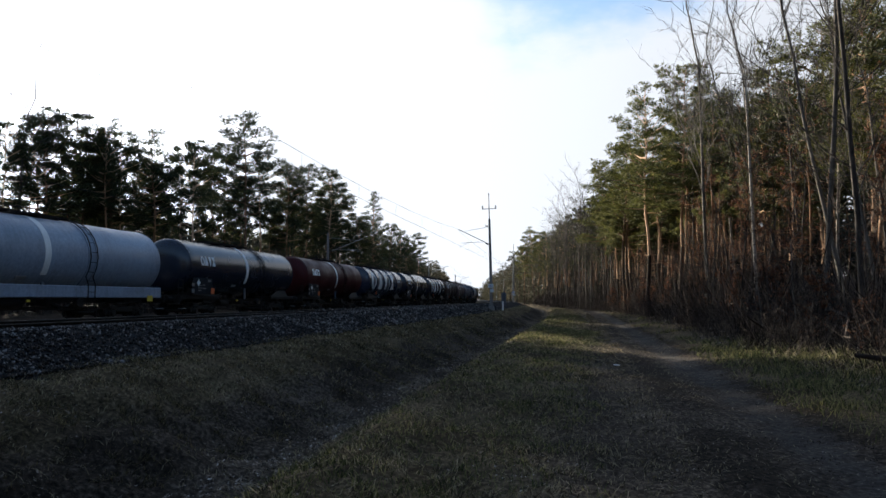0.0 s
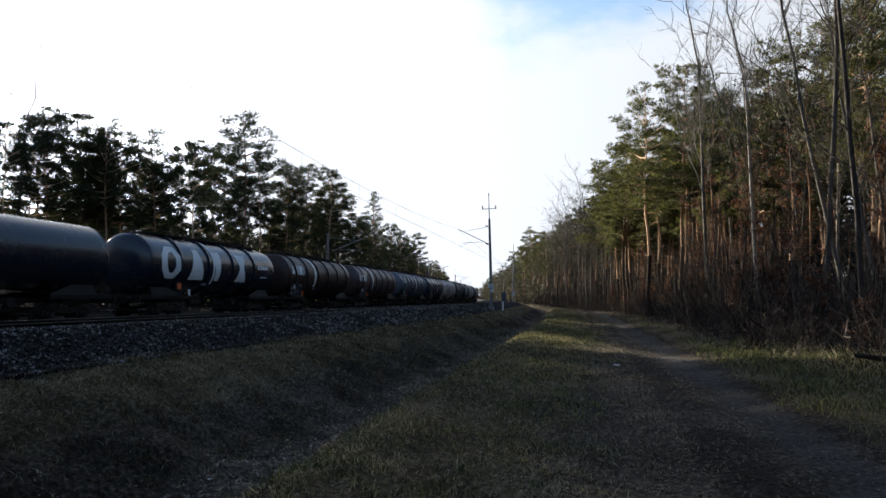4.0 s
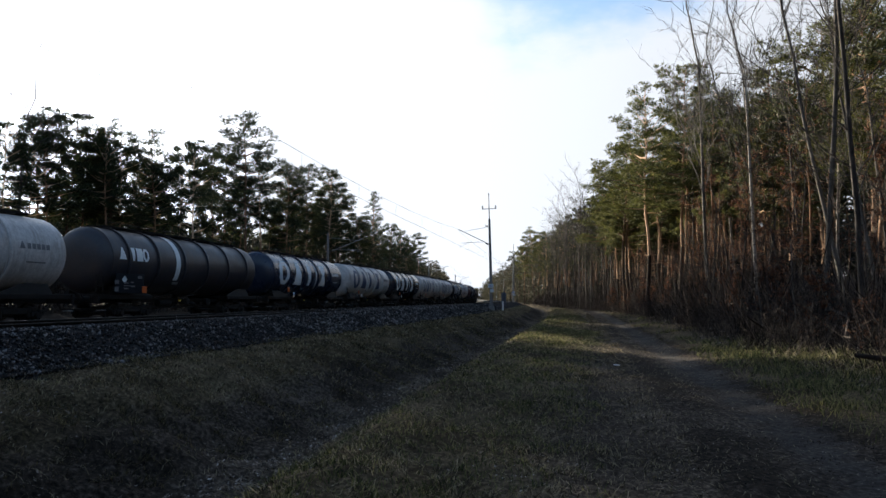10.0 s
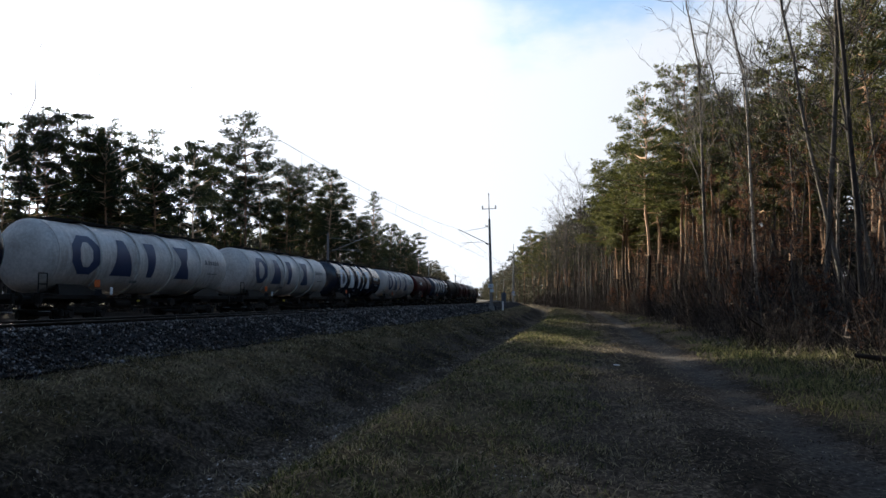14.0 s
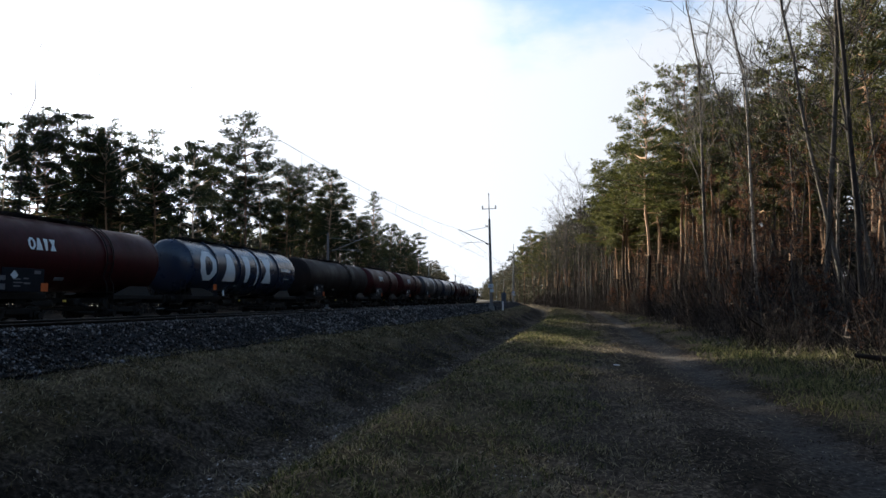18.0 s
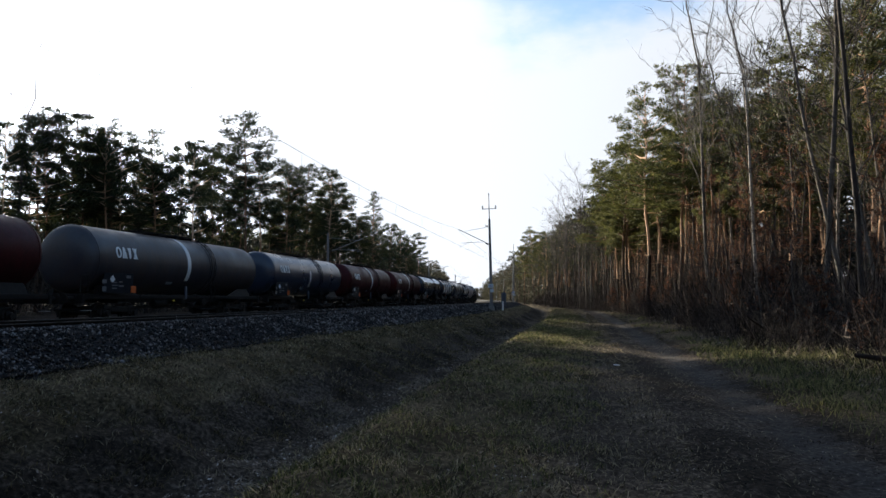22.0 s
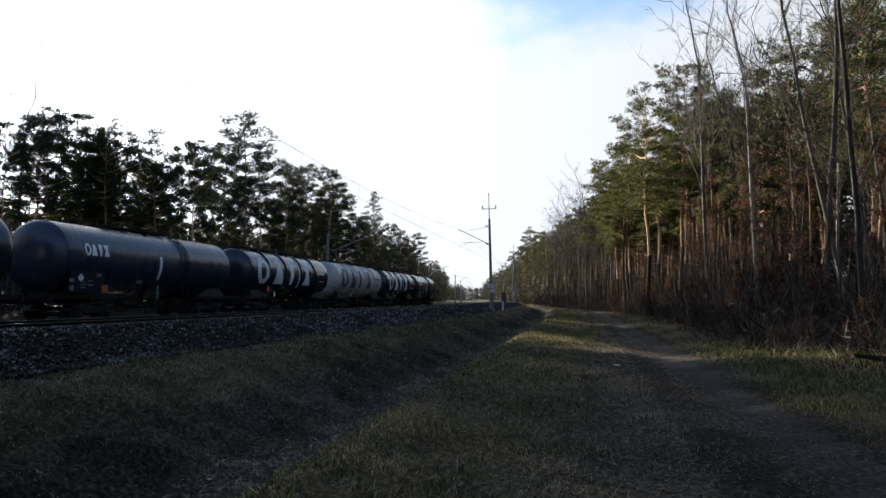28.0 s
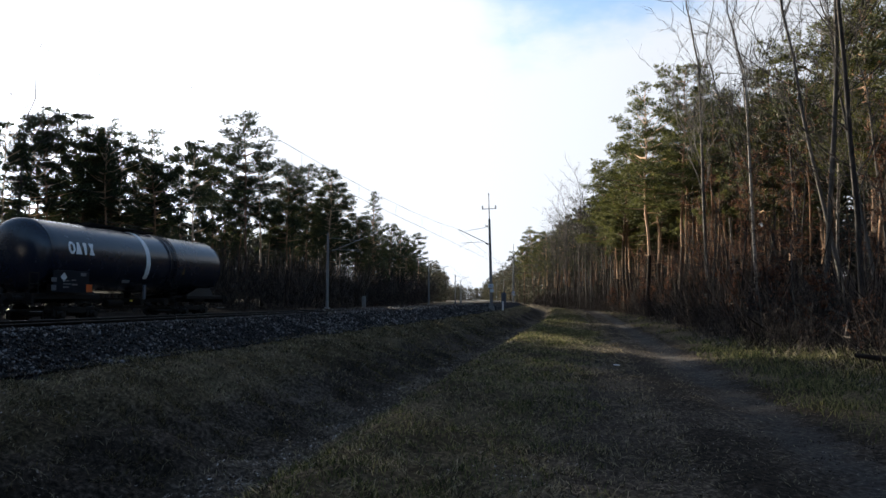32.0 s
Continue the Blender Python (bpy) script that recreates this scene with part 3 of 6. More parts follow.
def bogie_shape():
    bm = bmesh.new()
    for x in (-1.0, 1.0):
        add_box(bm, (x, 0, 0.62), (0.12, 1.1, 0.24), 0.03)
        for s in (-1, 1):
            add_box(bm, (x, s * 0.72, 0.70), (0.10, 0.5, 0.16), 0.03)
            add_box(bm, (x, s * 0.9, 0.46), (0.20, 0.30, 0.30), 0.05)
            for k in (-0.27, 0.27):
                add_tube(bm, (x, s * 0.9 + k, 0.40), (x, s * 0.9 + k, 0.66), 0.075, sides=10)
            add_tube(bm, (x * 1.1, s * 0.9, 0.46), (x * 1.2, s * 0.9, 0.46), 0.12, sides=12)
    add_box(bm, (0, 0, 0.66), (1.9, 0.34, 0.2), 0.03)
    for s in (-1.35, 1.35):
        add_box(bm, (0, s, 0.60), (2.0, 0.1, 0.12), 0.02)
    for x in (-0.7525, 0.7525):
        for s in (-1, 1):
            for k in (-0.56, 0.56):
                add_box(bm, (x, s * 0.9 + k, 0.45), (0.1, 0.07, 0.3), 0.02)
    return smooth(bm)


def axle_shape():
    bm = bmesh.new()
    add_tube(bm, (-1.05, 0, 0), (1.05, 0, 0), 0.085, sides=12)
    return smooth(bm)


def buffer_shape():
    bm = bmesh.new()
    add_box(bm, (0, 0.04, 0), (0.34, 0.05, 0.34), 0.02)
    add_tube(bm, (0, 0.05, 0), (0, 0.38, 0), 0.11, 0.10, 12)
    add_tube(bm, (0, 0.36, 0), (0, 0.57, 0), 0.075, sides=12)
    add_tube(bm, (0, 0.57, 0), (0, 0.61, 0), 0.22, 0.225, 16)
    return smooth(bm)


def box_mesh(size, bevel=0.01):
    def make():
        bm = bmesh.new()
        add_box(bm, (0, 0, 0), size, bevel)
        return bm
    return make


def beam(size, bevel=0.02):
    return box_mesh(size, bevel)


def saddle_shape(r):
    """A pair of cradle plates that slope from the tank down to the frame."""
    bm = bmesh.new()
    for x in (-1, 1):
        pts = [(x * 0.95, -1.05, 1.24), (x * 1.18, -1.35, 1.24), (x * 1.18, 1.25, 1.24), (x * 0.95, 1.25, 1.24)]
        top = [(x * 0.92, 0.1, 1.62), (x * 1.04, 0.0, 1.62), (x * 1.04, 1.15, 1.62), (x * 0.92, 1.15, 1.62)]
        lo = [bm.verts.new(p) for p in pts]
        hi = [bm.verts.new(p) for p in top]
        bm.faces.new(lo)
        bm.faces.new(hi)
        for i in range(4):
            bm.faces.new((lo[i], lo[(i + 1) % 4], hi[(i + 1) % 4], hi[i]))
    add_box(bm, (0, 0.5, 1.32), (1.8, 1.2, 0.18), 0.03)
    bmesh.ops.recalc_face_normals(bm, faces=bm.faces)
    return smooth(bm, 20)


def walkway_shape(r, y0, y1, rails=True):
    bm = bmesh.new()
    z = r + 0.10
    for x in (-0.42, -0.21, 0.0, 0.21, 0.42):
        add_box(bm, (x, (y0 + y1) / 2, z), (0.14, y1 - y0, 0.035))
    n = max(2, int((y1 - y0) / 1.4))
    for i in range(n + 1):
        y = y0 + (y1 - y0) * i / n
        add_box(bm, (0, y, z - 0.05), (1.0, 0.05, 0.06))
        if rails:
            add_tube(bm, (0.55, y, z - 0.1), (0.55, y, z + 0.14), 0.014, sides=5)
    if rails:
        add_tube(bm, (0.55, y0, z + 0.14), (0.55, y1, z + 0.14), 0.016, sides=5)
    return bm


def dome_shape(r):
    bm = bmesh.new()
    add_tube(bm, (0, 0, r - 0.05), (0, 0, r + 0.13), 0.32, 0.31, 20)
    add_tube(bm, (0, 0, r + 0.13), (0, 0, r + 0.17), 0.36, 0.33, 20)
    for i in range(6):
        a = i * math.pi / 3
        add_tube(bm, (0.33 * math.cos(a), 0.33 * math.sin(a), r + 0.08), (0.33 * math.cos(a), 0.33 * math.sin(a), r + 0.2), 0.025, sides=6)
    return smooth(bm)


def ladder_line(r):
    """The line of a ladder that follows the tank's side up from the sill to the walkway."""
    zc = 2.70
    return [(1.46, 1.05), (1.46, 1.6)] + [((r + 0.09) * math.cos(radians(a)), zc + (r + 0.09) * math.sin(radians(a))) for a in range(-30, 76, 15)]


def stringer_mesh(r):
    v, f = tube_arrays([(x, 0, z) for x, z in ladder_line(r)], [0.022] * len(ladder_line(r)), 5)
    return fast_mesh("stringer", v, f, M_STEEL, None, True)


def rung_shape():
    bm = bmesh.new()
    add_tube(bm, (0, -0.2, 0), (0, 0.2, 0), 0.014, sides=5)
    return bm


def build_ladder(root, r, y):
    ladder = part("ladder", cached(("stringer", r), lambda: stringer_mesh(r)), None, root, "thin side ladder", pose(0, y - 0.2, 0))
    part("stringer", cached(("stringer", r), lambda: stringer_mesh(r)), None, ladder, "", pose(0, 0.4, 0))
    pts = ladder_line(r)
    for p, q in zip(pts, pts[1:]):
        part("rung", cached("rung", rung_shape), M_STEEL, ladder, "", pose((p[0] + q[0]) / 2, 0.2, (p[1] + q[1]) / 2))


def tube_shape(a, b, r):
    bm = bmesh.new()
    add_tube(bm, a, b, r, sides=6)
    return smooth(bm)


def build_end_rail(root, y):
    """The brake platform's handrail at a wagon's end: a hoop of tube with its posts."""
    rail = part("end_rail", cached(("rail", 0), lambda: tube_shape((1.16, 0, 2.0), (1.16, 0.42, 2.0), 0.022)), M_BOGIE, root, "thin tubular handrail", pose(0, y, 0))
    for k, (nm, a, b) in enumerate((("rail_post", (1.16, 0, 1.2), (1.16, 0, 2.0)), ("rail_post", (1.16, 0.42, 1.2), (1.16, 0.42, 2.0)), ("rail_bar", (1.16, 0, 1.6), (1.16, 0.42, 1.6)))):
        part(nm, cached(("rail", k + 1), lambda: tube_shape(a, b, 0.021)), M_BOGIE, rail)


def gear_shape():
    """Brake gear, outlet valve and air reservoir under the middle."""
    bm = bmesh.new()
    add_tube(bm, (0.3, -1.6, 0.86), (0.3, -0.6, 0.86), 0.17, sides=14)
    add_box(bm, (0.55, 0.3, 0.92), (0.5, 0.36, 0.3), 0.05)
    add_tube(bm, (0.9, 0.3, 0.85), (1.25, 0.3, 0.72), 0.08, sides=10)
    add_tube(bm, (0, 0.3, 1.3), (0, 0.3, 0.8), 0.16, sides=12)
    add_tube(bm, (-0.3, -3.4, 0.72), (-0.3, 3.4, 0.72), 0.03, sides=6)
    add_tube(bm, (0.25, -3.4, 0.66), (0.25, 3.4, 0.66), 0.03, sides=6)
    add_tube(bm, (1.15, 1.3, 0.92), (1.32, 1.3, 0.92), 0.19, sides=14)
    return smooth(bm)


def coupling_shape():
    """Draw hook, screw and hanging link between two wagons."""
    bm = bmesh.new()
    add_box(bm, (0, 0.16, 0.02), (0.06, 0.34, 0.12), 0.02)
    add_box(bm, (0, 0.32, 0.09), (0.06, 0.08, 0.14), 0.02)
    for x in (-0.06, 0.06):
        add_tube(bm, (x, 0.22, -0.02), (x, 0.60, -0.10), 0.02, sides=6)
    add_tube(bm, (-0.07, 0.60, -0.10), (0.07, 0.60, -0.10), 0.022, sides=6)
    return smooth(bm)


def hose_shape():
    """A brake hose that hangs in a loop from the buffer beam."""
    bm = bmesh.new()
    pts = [(0, 0.02, 0.0), (0, 0.16, -0.08), (0, 0.30, -0.24), (0, 0.46, -0.34), (0, 0.60, -0.36)]
    for a, b in zip(pts, pts[1:]):
        add_tube(bm, a, b, 0.026, sides=6)
    add_box(bm, pts[-1], (0.06, 0.08, 0.09), 0.015)
    return smooth(bm)


WAGON_GROUP = "tank wagons of the train"
COLOUR_WORDS = {"light_grey": "light grey-blue", "black": "blackish blue", "navy": "navy blue", "blue": "blue", "maroon": "maroon", "brown": "weathered brown", "rust": "rust-streaked grey",
                "grey_blue": "patchy grey-blue", "slate": "dark slate grey", "white": "dirty white", "soot": "sooty black", "silver": "black"}
Z_TANK = 2.70


def build_wagon(colour, kind, pitch, spec):
    """kind: smooth (jacketed tank) or ringed; spec: markings and extras."""
    r = spec.get("r", 1.41)
    length = pitch - 1.8
    half = pitch / 2 - 0.62
    p = PAINTS["black" if colour == "silver" else colour]
    words = COLOUR_WORDS[colour] + (" tank wagon with hoops" if kind == "ringed" else " smooth tank wagon") + spec.get("words", "")
    root = tagged(new("tank_wagon"), words, "tank wagon", group=WAGON_GROUP)
    up = pose(0, 0, Z_TANK)
    tank = part("tank", coat(("tank", length, r), lambda: tank_shape(length, r, 0.58), p), None, root, "", up)
    part("centre_beam", coat(("centre_beam", half), beam((0.34, 2 * half - 0.3, 0.2)), M_STEEL), None, root, "dark steel centre beam", pose(0, 0, 1.0))
    for s in (-1, 1):
        part("buffer_beam", coat(("buffer_beam",), beam((2.6, 0.14, 0.36)), M_STEEL), None, root, "", pose(0, s * (half - 0.08), 1.06))
        part("bolster", coat(("bolster",), beam((2.3, 0.5, 0.22)), M_STEEL), None, root, "", pose(0, s * (half - 2.6), 1.0))
        for x in (-1.2, 1.2):
            part("sole_bar", coat(("sole_bar",), beam((0.10, 3.5, 0.20)), M_STEEL), None, root, "", pose(x, s * (half - 1.91), 1.14))
    if spec.get("sill"):
        for x in (-1.22, 1.22):
            part("side_sill", coat(("side_sill", half), beam((0.09, 2 * half - 7.4, 0.16)), M_STEEL), None, root, "", pose(x, 0, 1.15))
    if spec.get("skirt"):
        for x in (-1.36, 1.36):
            part("side_skirt", coat(("side_skirt", half), beam((0.05, 2 * half - 1.0, 0.46)), p), None, root, "plain grey side panel below the tank", pose(x, 0, 1.34))
    for s in (-1, 1):
        b = part("bogie", cached("bogie", bogie_shape), M_BOGIE, root, "black oily two-axle bogie", pose(0, s * (half - 2.6), 0))
        for k in (-0.9, 0.9):
            part("axle", cached("axle", axle_shape), M_WHEEL, b, "", pose(0, k, 0.455))
            for x, turn in ((0.7525, 0), (-0.7525, 180)):
                part("wheel", cached("wheel", wheel_shape), M_WHEEL, b, "", pose(x, k, 0.455, 0, 0, turn))
        for x in (-0.875, 0.875):
            part("buffer", cached("buffer", buffer_shape), M_STEEL, root, "", pose(x, s * half, 1.06, 0, 0, 0 if s > 0 else 180))
        part("saddle", coat(("saddle", r), lambda: saddle_shape(r), M_BOGIE), None, root, "sloped cradle plate", pose(0, s * (half - 2.3), 0, 0, 0, 0 if s > 0 else 180))
    part("brake_gear", cached("brake_gear", gear_shape), M_BOGIE, root, "grimy brake cylinder and outlet pipe")
    build_end_rail(root, -half + 0.02)
    part("end_deck", coat(("end_deck",), beam((1.4, 0.6, 0.04), 0.005), M_STEEL), None, root, "", pose(0.6, -half + 0.32, 1.24))
    wy0, wy1 = spec.get("walk", (-3.0, 1.4) if kind == "smooth" else (-length * 0.42, length * 0.40))
    part("walkway", cached(("walkway", r, wy0, wy1), lambda: walkway_shape(r, wy0, wy1)), M_STEEL, root, "grating walkway along the crown", up)
    part("manhole", cached(("manhole", r), lambda: dome_shape(r)), M_STEEL, root, "round bolted manhole lid", pose(0, 0.15, Z_TANK))
    if kind == "smooth":
        ly = spec.get("ladder", 0.13) * length
        for dy in (0.0, 0.42):
            part("strap", coat(("strap", r), lambda: ring_shape(r, 0.07, 0.03), p), None, root, "", pose(0, ly + dy - 0.2, Z_TANK))
        build_ladder(root, r, ly)
        if spec.get("stripe") is not None:
            part("outlet_post", coat(("outlet_post",), beam((0.08, 0.16, 0.62)), M_BOX), None, root, "grey outlet pipe cover", pose(1.24, spec["stripe"] * length, 1.36))
        part("step_board", coat(("step_board",), beam((0.24, 0.5, 0.03), 0.004), M_STEEL), None, root, "", pose(1.42, ly, 0.62))
        for dy in (-0.22, 0.22):
            part("step_hanger", coat(("step_hanger",), beam((0.03, 0.03, 0.5), 0.004), M_STEEL), None, root, "", pose(1.42, ly + dy, 0.87))
        for s in (-1, 1):
            part("seam", coat(("seam", r), lambda: ring_shape(r, 0.05, 0.008), p), None, root, "", pose(0, s * (length / 2 - 0.5), Z_TANK))
    else:
        hoops = spec.get("hoops", 4)
        for i in range(hoops):
            y = length * (-0.295 + 0.565 * i / (hoops - 1) if hoops == 4 else -0.39 + 0.78 * i / (hoops - 1))
            part("hoop", coat(("hoop", r), lambda: ring_shape(r, 0.12, 0.08), p), None, root, "", pose(0, y, Z_TANK))
        part("end_seam", coat(("seam", r), lambda: ring_shape(r, 0.05, 0.008), p), None, root, "", pose(0, -length / 2 + 0.46, Z_TANK))
    # markings
    if spec.get("stripe") is not None:
        y, a0 = spec["stripe"] * length, spec.get("stripe_from", 86)
        wide = spec.get("stripe_wide", 0.30)
        part("stripe", coat(("stripe", r, a0, wide), lambda: arc_band(r, -wide / 2, wide / 2, -32, a0), M_STRIPE), None, root, "white painted band", pose(0, y, Z_TANK))
    if spec.get("big"):
        ink = M_LETTER_B if colour == "white" else M_LETTER_W
        for kind2, at, wide in (("ring", -0.357, 1.6), ("wedge", -0.188, 1.45), ("dip", -0.04, 1.3), ("hourglass", 0.155, 1.45)):
            part("painted_block", coat((kind2, r, wide), lambda kk=kind2, ww=wide: mark(kk, r, 0, ww, 4, 1.6), ink), None, root,
                 "dark blue painted block" if colour == "white" else "white painted block", pose(0, at * length, Z_TANK))
        if colour != "white":
            part("thin_stripe", coat(("thin", r), lambda: arc_band(r, -0.09, 0.09, -38, 75), M_LETTER_W), None, root, "thin white band", pose(0, spec.get("thin", 0.055) * length, Z_TANK))
        small = M_LETTER_G if colour == "white" else M_LETTER_W
        part("company_mark", coat(("dot", r), lambda: mark("peak", r, 0, 0.26, 10, 0.26), small), None, root, "", pose(0, 0.31 * length, Z_TANK))
        for i in range(5):
            part("company_mark", coat(("dash", r), lambda: mark("block", r, 0, 0.17, 9, 0.20), small), None, root, "", pose(0, 0.31 * length + 0.3 + 0.22 * i, Z_TANK))
        part("small_print", coat(("print", r), lambda: mark("block", r, 0, 0.9, -14, 0.05), small), None, root, "", pose(0, 0.36 * length, Z_TANK))
    if spec.get("name"):
        y, a, n, h = spec["name"]
        kinds = {4: ("ring", "wedge", "dip", "hourglass"), 3: ("dip", "block", "ring")}[n]
        for i, kk in enumerate(kinds):
            part("painted_mark", coat((kk, r, h, a), lambda k3=kk: mark(k3, r, 0, h * 0.74, a, h), M_LETTER_W), None, root, "", pose(0, y * length + i * h * 0.76, Z_TANK))
        if n == 3:
            part("painted_mark", coat(("peak", r, h, a), lambda: mark("peak", r, 0, h * 0.8, a, h * 0.9), M_LETTER_W), None, root, "", pose(0, y * length - h * 1.25, Z_TANK))
    # data board, hazard plate, small tags on the lower side
    by = spec.get("board", -0.385) * length
    if spec.get("skirt"):
        part("maker_plate", coat(("tag2",), box_mesh((0.02, 0.4, 0.26)), M_YELLOW), None, root, "yellow maker's plate", pose(1.40, 0.42 * length, 1.08))
    elif not spec.get("big"):
        board = part("data_board", coat(("board",), box_mesh((0.03, 1.9, 0.82)), M_BOARD), None, root, "dark board with small pale print", pose(1.42, by, 1.72))
        for i, (y, z, wd, ht) in enumerate(((-0.92, 0.05, 0.26, 0.16), (-0.92, -0.25, 0.24, 0.2), (-0.3, 0.02, 0.3, 0.05), (-0.25, -0.1, 0.4, 0.04), (-0.3, -0.22, 0.3, 0.05), (0.1, 0.05, 0.22, 0.05), (0.15, -0.12, 0.3, 0.06), (0.62, 0.28, 0.3, 0.12))):
            part("print_bar", coat(("bar", wd, ht), box_mesh((0.008, wd, ht), 0), M_LETTER_G), None, board, "", pose(0.019, y, z))
        part("hazard_diamond", coat(("diamond",), box_mesh((0.008, 0.24, 0.24), 0), M_SIGN_W), None, board, "white diamond plate", pose(0.019, spec.get("diamond", -0.42), 0.16, 45, 0, 0))
        part("hazard_plate", coat(("plate",), box_mesh((0.02, 0.34, 0.30)), M_ORANGE), None, root, "orange hazard plate", pose(1.45, by + spec.get("plate", 0.95), 1.47))
    else:
        part("hazard_plate", coat(("plate",), box_mesh((0.02, 0.34, 0.30)), M_ORANGE), None, root, "orange hazard plate", pose(1.38, -0.305 * length, 1.68))
        part("data_board", coat(("board2",), box_mesh((0.02, 0.42, 0.26)), M_BOARD), None, root, "small dark data plate", pose(1.38, -0.30 * length, 1.32))
        part("hazard_tag", coat(("tag",), box_mesh((0.02, 0.18, 0.30)), M_SIGN_W), None, root, "small white tag", pose(1.38, -0.24 * length, 1.38))
    for s in (-1, 1):
        part("coupling", cached("coupling", coupling_shape), M_BOGIE, root, "screw coupling and hook", pose(0, s * half, 1.02, 0, 0, 0 if s > 0 else 180))
        part("air_hose", cached("air_hose", hose_shape), M_BOGIE, root, "", pose(0.36, s * half, 0.98, 0, 0, 0 if s > 0 else 180))
        part("foot_step", coat(("foot_step",), beam((0.3, 0.26, 0.03), 0.004), M_GALV), None, root, "small grating step", pose(1.22, s * (half - 0.3), 0.60))
    if spec.get("triangle"):
        part("hazard_triangle", coat(("triangle", r), lambda: mark("peak", r, 0, 0.2, -12, 0.32), M_RUSTY), None, root, "faded ochre triangle", pose(0, 0.2 * length, Z_TANK))
    part("lamp_bracket", coat(("bracket",), box_mesh((0.05, 0.16, 0.08)), M_YELLOW), None, root, "yellow painted bracket", pose(1.34, -0.1 * length, 0.98))
    part("label_holder", coat(("holder",), box_mesh((0.02, 0.5, 0.14)), M_GALV), None, root, "pale label holder", pose(1.22, spec.get("holder", -0.12) * length, 1.80, 0, 30, 0))
    if colour == "silver":
        part("bare_crown", coat(("crown", length, r), lambda: arc_band(r, -length * 0.42, length * 0.47, 26, 76, 0.012, 14), PAINTS["silver"]), None, root, "shiny bare metal upper side", up)
        for i in range(9):
            part("crown_seam", coat(("cseam", r), lambda: arc_band(r, -0.02, 0.02, 26, 76, 0.024, 12), M_GALV), None, root, "", pose(0, length * (-0.36 + 0.09 * i), Z_TANK))
        part("bright_patch", coat(("patch", r), lambda: arc_band(r, -0.28, 0.28, 30, 58, 0.03, 8), M_LETTER_W), None, root, "flaked white patch", pose(0, -length * 0.27, Z_TANK))
    for y0, y1 in spec.get("belly", ()):
        part("belly_panel", coat(("belly", r, y0, y1), lambda a=y0, b=y1: arc_band(r, a * length, b * length, -62, 4, 0.008), PAINTS["navy"]), None, root, "dark lower side panel", up)
    return root


